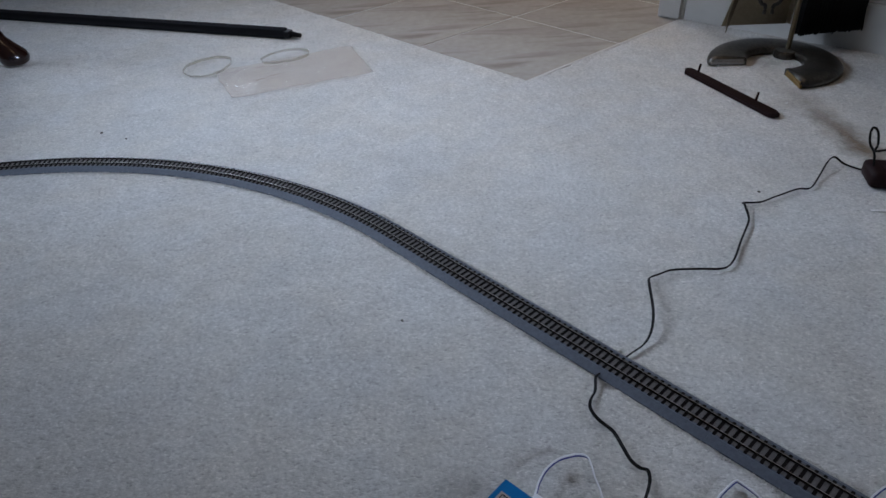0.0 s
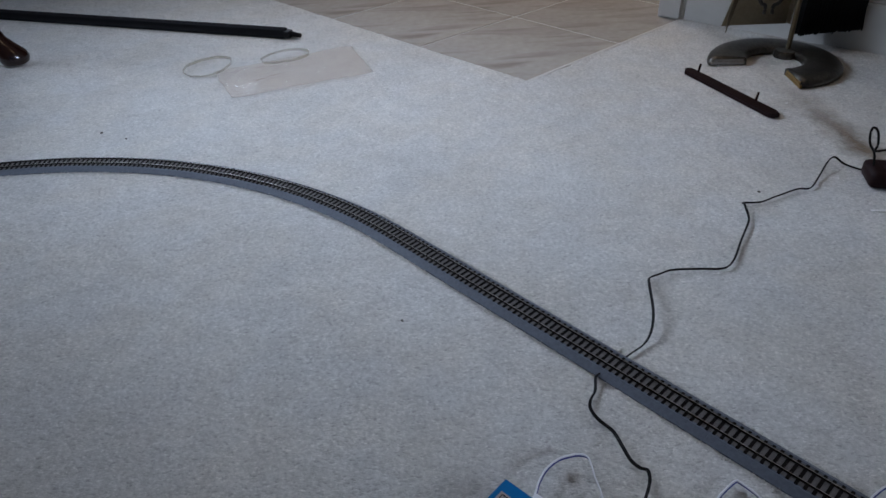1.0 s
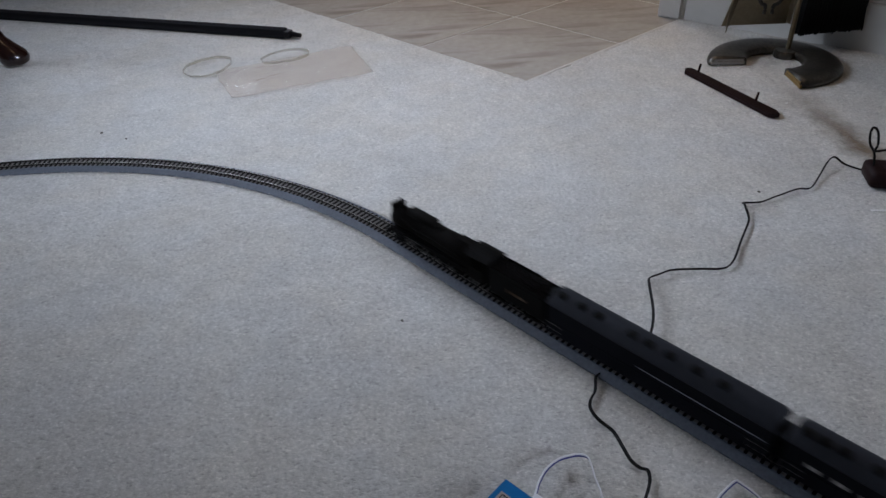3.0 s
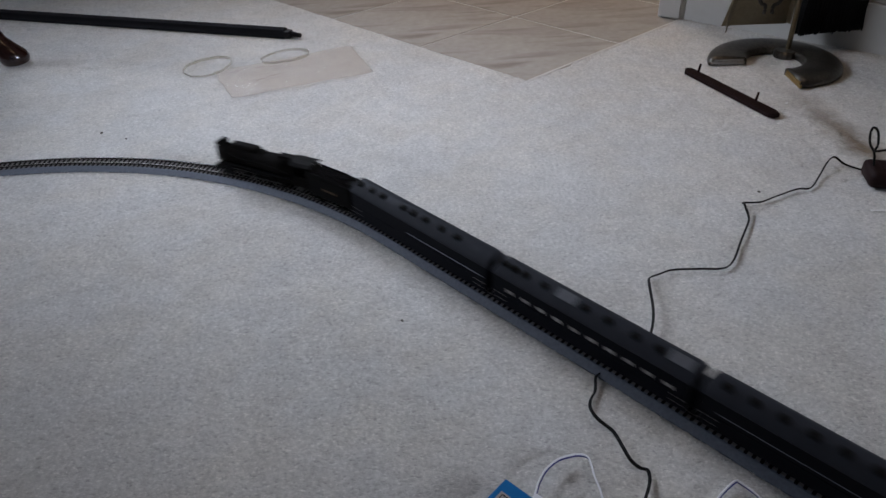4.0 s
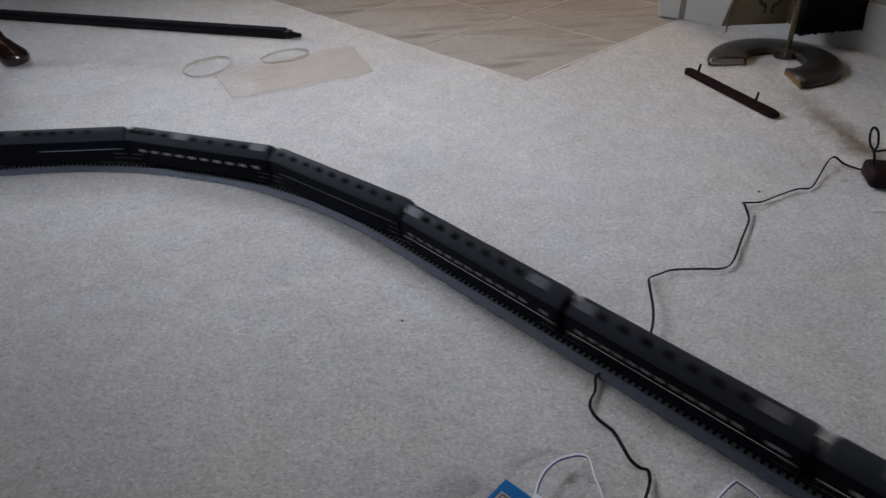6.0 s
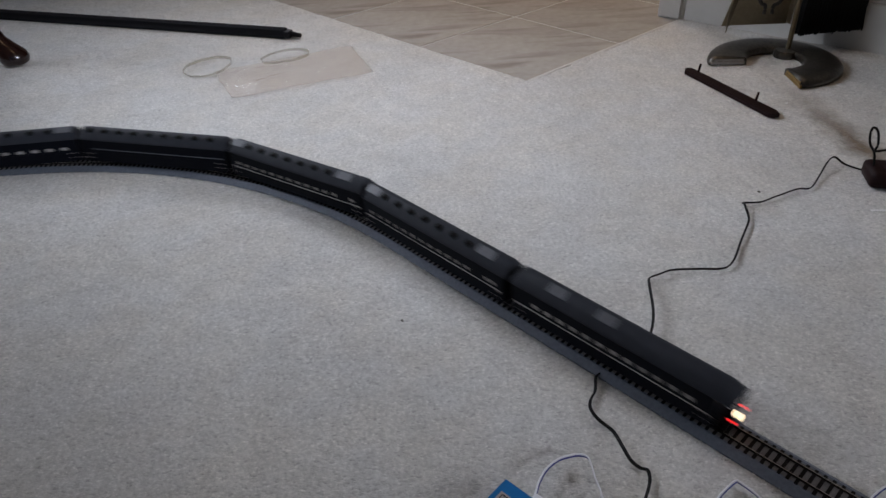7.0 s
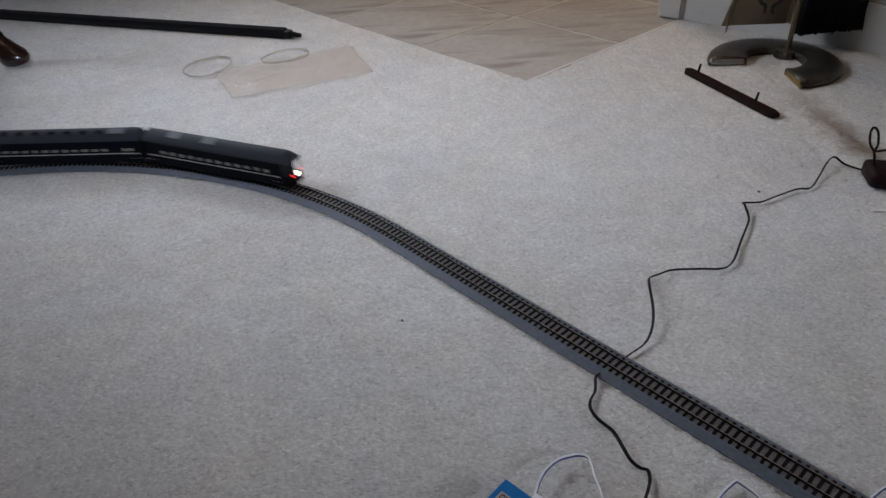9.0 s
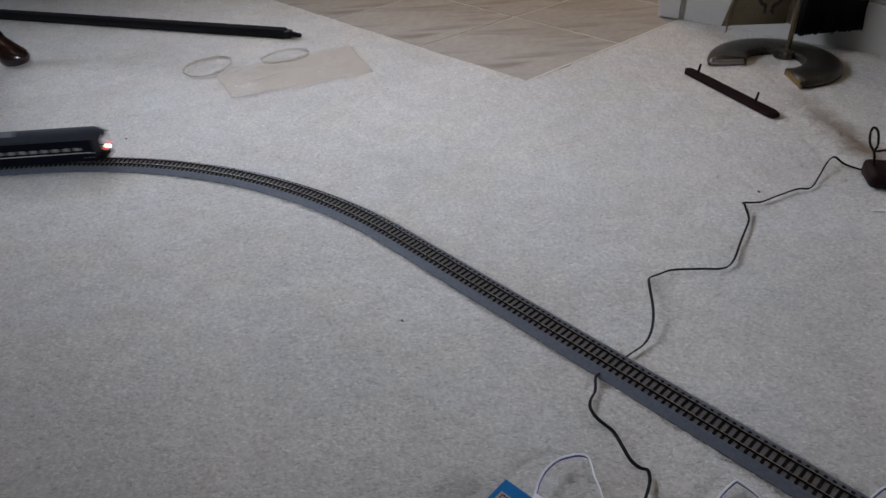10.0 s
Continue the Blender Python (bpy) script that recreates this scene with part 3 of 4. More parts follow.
def wooden_bar():
    a, b = Vector((0.516, 1.364)), Vector((0.602, 1.158))
    d = b - a
    th = thing("wooden_bar", "dark red-brown wooden bar with two pegs on the carpet", "wooden bar", "", Matrix.Translation((*((a + b) / 2), 0)) @ Matrix.Rotation(math.atan2(d.y, d.x), 4, "Z"))
    n = d.length / 2
    q = [(-n - 0.012, 0.004), (-n - 0.008, 0.011), (-n + 0.010, 0.012), (n - 0.004, 0.012), (n + 0.010, 0.007), (n + 0.010, -0.006), (n + 0.002, -0.012), (-n - 0.002, -0.011), (-n - 0.012, -0.002)]
    part("bar", prism([Vector(v) for v in q], 0.0, 0.0075, 0.0012), M_BAR, th)
    for x in (-0.096, 0.061):
        part("peg", rodded((x, 0.008, 0.006), (x + 0.001, 0.010, 0.0235), 0.0024, 0.0022, 12), M_BAR, th)
    return th


def black_tube():
    a, b = Vector((-1.62, 2.072)), Vector((-0.345, 1.681))
    d = b - a
    th = thing("black_rod", "long black metal curtain rod lying on the carpet", "rod", "", Matrix.Translation((*a, 0)) @ Matrix.Rotation(math.atan2(d.y, d.x), 4, "Z"))
    L = d.length + 0.012
    prof = [(0.013, 0.0), (0.013, 0.004), (0.0085, 0.006), (0.0085, 0.016), (0.005, 0.021), (-0.002, 0.022), (-0.008, 0.018), (-0.0095, 0.010), (-0.013, 0.004), (-0.013, 0.0)]
    bm = sweep(bmesh.new(), [[(x, y, z) for y, z in prof] for x in (0, L - 0.02)])
    bmesh.ops.recalc_face_normals(bm, faces=bm.faces)
    part("channel", bm, M_TUBE, th)
    part("end_cap", boxed(L - 0.021, L - 0.006, -0.013, 0.010, 0.0, 0.0165, 0.003), M_TUBE, th)
    part("tip", rodded((L - 0.008, 0.000, 0.0080), (L + 0.018, -0.002, 0.0065), 0.0072, 0.0050, 12), M_TUBE, th)
    part("ridge", boxed(0, L - 0.02, -0.0005, 0.0010, 0.0215, 0.0232, 0.0003), M_TUBE, th)
    return th


def table_leg():
    path = [(-0.957, 1.583, 0.0, 0.022), (-0.955, 1.583, 0.004, 0.029), (-0.955, 1.583, 0.014, 0.0325), (-0.957, 1.583, 0.026, 0.030), (-0.966, 1.584, 0.040, 0.0235), (-0.980, 1.586, 0.058, 0.0185),
            (-0.992, 1.590, 0.085, 0.0170), (-0.999, 1.594, 0.12, 0.0180), (-1.002, 1.597, 0.17, 0.0210), (-1.000, 1.598, 0.23, 0.0265), (-0.990, 1.596, 0.30, 0.033), (-0.985, 1.595, 0.36, 0.036)]
    rings = [[(x + r * math.cos(k * math.pi / 10), y + r * math.sin(k * math.pi / 10), z) for k in range(20)] for x, y, z, r in path]
    return tagged(part("table_leg", sweep(bmesh.new(), rings), M_MAHOG, None, "", True), "dark polished mahogany cabriole table leg with pad foot", "table leg")


def plastic_bag():
    """A crumpled thin clear bag: two wrinkled skins joined round the rim."""
    c = [Vector((-0.478, 1.474)), Vector((-0.408, 1.328)), Vector((-0.130, 1.437)), Vector((-0.194, 1.600))]
    n, m = 46, 26
    bm = bmesh.new()
    top, low = [], []
    for i in range(n + 1):
        rt, rl = [], []
        for j in range(m + 1):
            u, v = i / n, j / m
            q = (c[0] * (1 - u) + c[3] * u) * (1 - v) + (c[1] * (1 - u) + c[2] * u) * v
            rim = min(u, 1 - u, v, 1 - v)
            wob = 0.006 * noise.noise((u * 4, v * 4, 7))
            q = q + Vector((wob, 0.006 * noise.noise((u * 4, v * 3, 3)))) * (1 if rim < 0.12 else 0.5)
            h = 0.0035 + 0.010 * min(rim * 5, 1) * max(0, 0.35 + noise.noise((u * 7, v * 5, 1)) + 0.5 * noise.noise((u * 17, v * 12, 2)))
            if rim == 0:
                h = 0.0028
            rt.append(bm.verts.new((q.x, q.y, h)))
            rl.append(rt[-1] if rim == 0 else bm.verts.new((q.x, q.y, 0.0022)))
        top.append(rt)
        low.append(rl)
    for i in range(n):
        for j in range(m):
            bm.faces.new((top[i][j], top[i][j + 1], top[i + 1][j + 1], top[i + 1][j]))
            f = (low[i][j], low[i + 1][j], low[i + 1][j + 1], low[i][j + 1])
            try:
                bm.faces.new(f)
            except ValueError:
                pass
    return tagged(part("plastic_bag", bm, M_BAG, None, "", True), "crumpled clear plastic bag lying flat on the carpet", "plastic bag")


def band(x, y, rx, ry, turn, phase, z=0.0):
    """A loop of clear yellowish tape standing on its edge."""
    bm = bmesh.new()
    n = 56
    rings = []
    for k in range(n):
        a = 2 * math.pi * k / n
        w = 1 + 0.07 * math.sin(2 * a + phase) + 0.04 * math.sin(3 * a + 2 * phase) + 0.015 * math.sin(9 * a + phase)
        px, py = rx * w * math.cos(a), ry * w * math.sin(a)
        lean = 0.003 * math.sin(a + phase)
        h = 0.0055
        rings.append([(px, py, 0.0), (px * 1.0 + lean, py + lean, h), (px * 0.985 + lean, py * 0.985 + lean, h), (px * 0.985, py * 0.985, 0.0)])
    rings.append(rings[0])
    sweep(bm, rings, True, False)
    bmesh.ops.remove_doubles(bm, verts=bm.verts, dist=1e-6)
    ob = part("tape_ring", bm, M_TAPE, None, "", True)
    ob.matrix_world = Matrix.Translation((x, y, z)) @ Matrix.Rotation(radians(turn), 4, "Z")
    return tagged(ob, "loop of clear yellowish plastic band lying by the bag", "plastic band", "plastic bands")


def switch_box():
    th = thing("controller_box", "blue plastic controller box with grey square label", "controller", "", Matrix.Translation((0.0489, 0.4031, 0)) @ Matrix.Rotation(radians(-44), 4, "Z"))
    part("case", boxed(0.0, 0.060, -0.070, 0.0, 0.0015, 0.020, 0.0018), M_BLUE, th)
    part("label", boxed(0.006, 0.030, -0.040, -0.0135, 0.0199, 0.0203), M_LABEL, th, "grey square label")
    bm = bmesh.new()
    for x0, x1, y0, y1 in ((0.0085, 0.0275, -0.0165, -0.0155), (0.0085, 0.0275, -0.0375, -0.0365), (0.0085, 0.0095, -0.0375, -0.0155), (0.0265, 0.0275, -0.0375, -0.0155)):
        box(bm, x0, x1, y0, y1, 0.02032, 0.0205)
    part("outline", bm, M_CORD, th, "thin dark square outline on the label")
    part("plug", boxed(0.028, 0.041, -0.002, 0.009, 0.006, 0.015, 0.0012), M_WIREW, th, "white wire connector")
    return th


def twin_wire():
    th = thing("track_wire", "thin white and blue twin track feeder wire", "wire")
    pts = [(0.0735, 0.3875, 0.0110), (0.0765, 0.395, 0.011), (0.0797, 0.4032, 0.011), (0.0879, 0.4166, 0.011), (0.1003, 0.4276, 0.0105), (0.1119, 0.4322, 0.010), (0.1231, 0.4337, 0.010), (0.1306, 0.43, 0.010), (0.1324, 0.4195, 0.010),
           (0.1331, 0.4068, 0.010), (0.1353, 0.3944, 0.009), (0.1374, 0.3795, 0.008), (0.15, 0.345, 0.003), (0.19, 0.343, 0.003), (0.2347, 0.3775, 0.005), (0.2478, 0.3887, 0.006), (0.2620, 0.3990, 0.006), (0.2665, 0.3975, 0.006), (0.2754, 0.3862, 0.006),
           (0.2814, 0.3753, 0.005), (0.292, 0.352, 0.002), (0.335, 0.340, 0.000), (0.3712, 0.371, 0.004), (0.3849, 0.3808, 0.006), (0.4008, 0.3884, 0.006), (0.44, 0.40, 0.003)]
    wire("white_strand", pts, 0.00098, M_WIREW, th)
    off = Vector((0.0006, -0.0007, -0.0017))
    wire("blue_strand", [Vector(q) + off for q in pts], 0.0009, M_WIREB, th, 1.0, 6, "dark blue insulated strand")
    return th


def crumb(x, y, r, mat, label, seed):
    rng = random.Random(seed)
    bm = bmesh.new()
    for k in range(5):
        a, d = rng.random() * 6.3, rng.random() * r
        rod(bm, (x + d * math.cos(a), y + d * math.sin(a), 0.0006), (x - r * math.cos(a + 0.6), y - r * math.sin(a + 0.6), 0.0022), r * 0.3, r * 0.2, 5)
    return tagged(part("lint", bm, mat), label, "lint", "bits of lint")




def edge_tufts():
    """Carpet fibres that lean on the foot of the roadbed."""
    rng = random.Random(21)
    verts, faces = [], []
    for k in range(4200):
        s = rng.uniform(-0.95, 0.95)
        side = rng.choice((-1, 1)) * (0.0240 + abs(rng.gauss(0, 0.0022)))
        q, h = on_track(s, side)
        r, top = rng.uniform(0.0010, 0.0022), rng.uniform(0.0003, 0.0013)
        a = rng.random() * 6.3
        n = len(verts)
        for i in range(3):
            verts.append((q.x + r * math.cos(a + i * 2.1), q.y + r * math.sin(a + i * 2.1), -0.002))
        verts.append((q.x + rng.gauss(0, 0.0012), q.y + rng.gauss(0, 0.0012), top))
        faces += [(n, n + 1, n + 3), (n + 1, n + 2, n + 3), (n + 2, n, n + 3)]
    mesh = bpy.data.meshes.new("carpet_fibres")
    mesh.from_pydata(verts, [], faces)
    mesh.materials.append(M_CARPET)
    for f in mesh.polygons:
        f.use_smooth = True
    return tagged(new("carpet_fibres", mesh), "pale carpet fibres along the foot of the track", "carpet pile", "", "stuff")


edge_tufts()
power_cord()
adapter()
fire_tools()
wooden_bar()
black_tube()
table_leg()
plastic_bag()
band(-0.499, 1.505, 0.054, 0.047, 40, 0.4)
band(-0.333, 1.540, 0.050, 0.036, 28, 2.0, 0.004)
switch_box()
twin_wire()
crumb(-0.6212, 1.1997, 0.0030, M_LINT, "dark bit of lint on the carpet", 1)
crumb(-0.0532, 0.6472, 0.0018, M_LINT, "dark bit of lint on the carpet", 2)
crumb(0.4795, 0.9038, 0.0028, M_LINT, "dark bit of lint on the carpet", 3)
crumb(-0.566, 1.172, 0.0020, M_LINT, "dark bit of lint on the carpet", 4)
crumb(0.3282, 0.5583, 0.0013, M_PALE, "tiny white bit of lint on the carpet", 5)
crumb(0.6474, 1.2041, 0.0022, M_PALE, "tiny white bit of lint on the carpet", 6)
strip = boxed(0.0, 0.05, -0.002, 0.002, 0.0008, 0.0016, 0.0002)
sl = tagged(part("paper_strip", strip, M_PALE), "thin white paper strip on the carpet", "paper")
sl.matrix_world = pose(0.617, 0.8415, 0, 0, 0, -3)

# ---- the train ----
WIDTH, ROOF, EAVE, SILL = 0.0172, 0.0698, 0.0560, 0.0170


def wheelset(parent, x, r, y=GAUGE, mat=None):
    bm = bmesh.new()
    for s in (-1, 1):
        rod(bm, (0, s * (y - 0.0012), 0), (0, s * (y + 0.0012), 0), r, None, 18)
        rod(bm, (0, s * (y - 0.0022), 0), (0, s * (y - 0.0012), 0), r * 1.12, None, 18)
    rod(bm, (0, -y, 0), (0, y, 0), 0.0011, None, 8)
    ob = part("wheelset", bm, mat or M_ROD, parent)
    ob.location = (x, 0, Z_RAIL + r)
    return ob


def bogie(parent, x, base=0.027, r=0.0048, y=0.0118):
    bm = bmesh.new()
    for s in (-1, 1):
        box(bm, x - base / 2 - 0.006, x + base / 2 + 0.006, s * y - 0.0009, s * y + 0.0009, Z_RAIL + 0.0040, Z_RAIL + 0.0066, 0.0004)
        for dx in (-base / 2, base / 2):
            box(bm, x + dx - 0.0022, x + dx + 0.0022, s * y - 0.0014, s * y + 0.0014, Z_RAIL + 0.0026, Z_RAIL + 0.0062, 0.0004)
    box(bm, x - 0.004, x + 0.004, -y, y, Z_RAIL + 0.0045, Z_RAIL + 0.0068)
    b = part("bogie", bm, M_BROWNBLACK, parent, "black cast bogie frame")
    for dx in (-base / 2, base / 2):
        wheelset(b, x + dx, r)
    return b


def roof_rings(x0, x1, bow0=0.006, bow1=0.006, drop=0.006):
    prof = [(WIDTH + 0.0004, EAVE - 0.0012), (WIDTH + 0.0004, EAVE), (0.0150, EAVE + 0.0032), (0.0124, EAVE + 0.0078), (0.0085, EAVE + 0.0110), (0.0040, ROOF - 0.0004), (0, ROOF)]
    full = prof + [(-a, z) for a, z in prof[-2::-1]]
    rings = []
    for k in range(7):
        f = k / 6
        rings.append((x0 + bow0 * f, 1 - drop / 0.010 * (1 - f) ** 2 if bow0 else 1))
    for k in range(7):
        f = k / 6
        rings.append((x1 - bow1 * (1 - f), 1 - drop / 0.010 * f ** 2 if bow1 else 1))
    return [[(x, a, EAVE - 0.0012 + (z - EAVE + 0.0012) * h) for a, z in full] for x, h in rings]


pane_meshes = {}


def coach(name, label, length, windows, width_w, stripe, hatches, vents, tail=False, reach=(0.004, 0.004), sash=(0.0360, 0.0414)):
    """A passenger car, x forward, over the rails at z = 0 of the floor."""
    th = thing(name, label, "model train car", "passenger cars of the train")
    a, b = -length / 2, length / 2
    a_in = a + (0.016 if tail else 0.004)
    b_in = b - 0.004
    windows = sorted(windows)
    zl, zh = sash
    bm = bmesh.new()
    t = 0.0012
    box(bm, a_in, b_in, -WIDTH + t, WIDTH - t, SILL, SILL + 0.0015)
    body = part("body", bm, M_BODY, th)
    for s in (-1, 1):
        bm = bmesh.new()
        y0, y1 = sorted((s * WIDTH, s * (WIDTH - t)))
        if not windows:
            box(bm, a_in, b_in, y0, y1, SILL - 0.001, EAVE - 0.0011)
        else:
            box(bm, a_in, b_in, y0, y1, SILL - 0.001, zl)
            box(bm, a_in, b_in, y0, y1, zh, EAVE - 0.0011)
            cuts = [a_in] + [e for wx in windows for e in (wx - width_w / 2, wx + width_w / 2)] + [b_in]
            for c0, c1 in zip(cuts[::2], cuts[1::2]):
                box(bm, c0, c1, y0, y1, zl, zh)
        part("side_wall", bm, M_BODY, body)
    for x0, x1 in ((a_in, a_in + t), (b_in - t, b_in)):
        part("end_wall", boxed(x0, x1, -WIDTH + t, WIDTH - t, SILL + 0.0015, EAVE - 0.0011), M_BODY, body)
    key = round(width_w, 5)
    for s in (-1, 1):
        for wx in windows:
            if key not in pane_meshes:
                pane = part("window", boxed(-width_w / 2 + 0.0001, width_w / 2 - 0.0001, -0.0003, 0.0003, zl + 0.0001, zh - 0.0001), M_PANE, body)
                pane_meshes[key] = pane.data
            else:
                pane = new("window", pane_meshes[key])
                pane.parent = body
            pane.location = (wx, s * (WIDTH - 0.0009), 0)
        if stripe:
            y0, y1 = sorted((s * (WIDTH - 0.0002), s * (WIDTH + 0.0003)))
            part("stripe", boxed(a_in + reach[0], b_in - reach[1], y0, y1, stripe, stripe + 0.0011), M_STRIPE if windows else M_SHEEN if reach[1] > 0.1 else M_FAINT, body, "thin side line: silver stripe, painted highlight on windowless cars")
        # belt rail and sill rail
        y0, y1 = sorted((s * (WIDTH - 0.0002), s * (WIDTH + 0.0004)))
        part("belt_rail", boxed(a_in, b_in, y0, y1, 0.0328, 0.0336, 0.0002), M_BODY, body)
        for x in (a_in + 0.009, b_in - 0.009):
            part("door", boxed(x - 0.0045, x + 0.0045, *sorted((s * (WIDTH - 0.0003), s * (WIDTH + 0.0002))), SILL + 0.001, EAVE - 0.004, 0.0002), M_BODY, body)
    if tail:
        rr = roof_rings(a, b, 0.017, 0.007, 0.0075)
    else:
        rr = roof_rings(a + 0.002, b - 0.002)
    bm = sweep(bmesh.new(), rr)
    bmesh.ops.recalc_face_normals(bm, faces=bm.faces)
    roof = part("roof", bm, M_ROOF, th, "", True)
    for x in vents:
        vb = lathe([(0.0034, -0.002), (0.0034, 0.0012), (0.0050, 0.0014), (0.0052, 0.0034), (0.0040, 0.0046), (0.0016, 0.0050)], 12)
        ve = part("roof_vent", vb, M_BLACK, roof, "small black roof ventilator")
        ve.location = (x, 0.0080, EAVE + 0.0107)
    for x, w in hatches:
        h = part("roof_hatch", boxed(-w / 2, w / 2, -0.0062, 0.0062, 0, 0.0008, 0.0003), M_HATCH, roof, "pale grey roof hatch")
        h.matrix_local = Matrix.Translation((x, 0.0058, EAVE + 0.0122)) @ Matrix.Rotation(radians(-24), 4, "X")
    for x, s in ((a + (0.012 if tail else 0.0), -1), (b, 1)):
        if not (tail and s < 0):
            bm = bmesh.new()
            for k in range(5):
                x0 = x - s * (0.0045 - 0.0014 * k)
                box(bm, min(x0, x0 + s * 0.0010), max(x0, x0 + s * 0.0010), -0.0090, 0.0090, SILL + 0.002, EAVE - 0.004, 0.0003)
            part("gangway_bellows", bm, M_BLACK, th)
        bm = boxed(*sorted((x - s * 0.01, x + s * 0.002)), -0.0015, 0.0015, Z_RAIL + 0.0055, Z_RAIL + 0.0080, 0.0003)
        box(bm, *sorted((x + s * 0.001, x + s * 0.0035)), -0.0025, 0.0020, Z_RAIL + 0.005, Z_RAIL + 0.0085, 0.0004)
        part("coupler", bm, M_BROWNBLACK, th)
    for x0, w, d in ((-0.050, 0.030, 0.011), (-0.012, 0.022, 0.012), (0.018, 0.034, 0.010), (0.052, 0.014, 0.012)):
        part("underfloor_box", boxed(x0 - w / 2 + 0.004, x0 + w / 2 + 0.004, -d, d, 0.0105 + 0.003, SILL, 0.0006), M_BROWNBLACK, th)
    for x in (a_in + 0.006, b_in - 0.006, a_in + 0.016, b_in - 0.016):
        for s in (-1, 1):
            for z in (0.0225, 0.0300):
                y0, y1 = sorted((s * (WIDTH + 0.0002), s * (WIDTH + 0.0008)))
                part("grab_iron", boxed(x - 0.0022, x + 0.0022, y0, y1, z, z + 0.0006), M_STEEL, th, "small steel grab iron")
    for x in (a + 0.044, b - 0.044):
        bogie(th, x)
    if tail:
        part("platform", boxed(a, a_in, -WIDTH + 0.001, WIDTH - 0.001, SILL - 0.001, SILL + 0.001, 0.0003), M_BROWNBLACK, th)
        rail = bmesh.new()
        for z in (SILL + 0.004, SILL + 0.0125):
            rod(rail, (a + 0.001, -0.0145, z), (a + 0.001, 0.0145, z), 0.0006, None, 6)
            for s in (-1, 1):
                rod(rail, (a + 0.001, s * 0.0145, z), (a_in, s * 0.0145, z), 0.0006, None, 6)
        for k in range(9):
            y = -0.0145 + 0.029 * k / 8
            rod(rail, (a + 0.001, y, SILL), (a + 0.001, y, SILL + 0.0125), 0.0004, None, 5)
        part("railing", rail, M_BLACK, th)
        for s in (-1, 1):
            part("roof_post", rodded((a + 0.0025, s * 0.0145, SILL), (a + 0.0025, s * 0.0145, EAVE), 0.0007, None, 6), M_BLACK, th)
            lamp = part("tail_lamp", lathe([(0.0011, 0), (0.0013, 0.0008), (0.0013, 0.0022), (0.0009, 0.0028)], 10, "X"), M_REDLAMP, th, "glowing red tail lamp")
            lamp.location = (a - 0.0015, s * 0.0125, 0.0345)
        dr = part("drumhead", lathe([(0.0030, 0), (0.0036, 0.0004), (0.0036, 0.0016), (0.0030, 0.0020)], 20, "X"), M_WHITELAMP, th, "glowing round tail sign")
        dr.location = (a - 0.0018, 0, 0.0335)
    return th


def tube(profile, seg=20):
    """A turned solid lying along x, from (radius, x) pairs."""
    return lathe([(r, x) for r, x in profile], seg, "X")


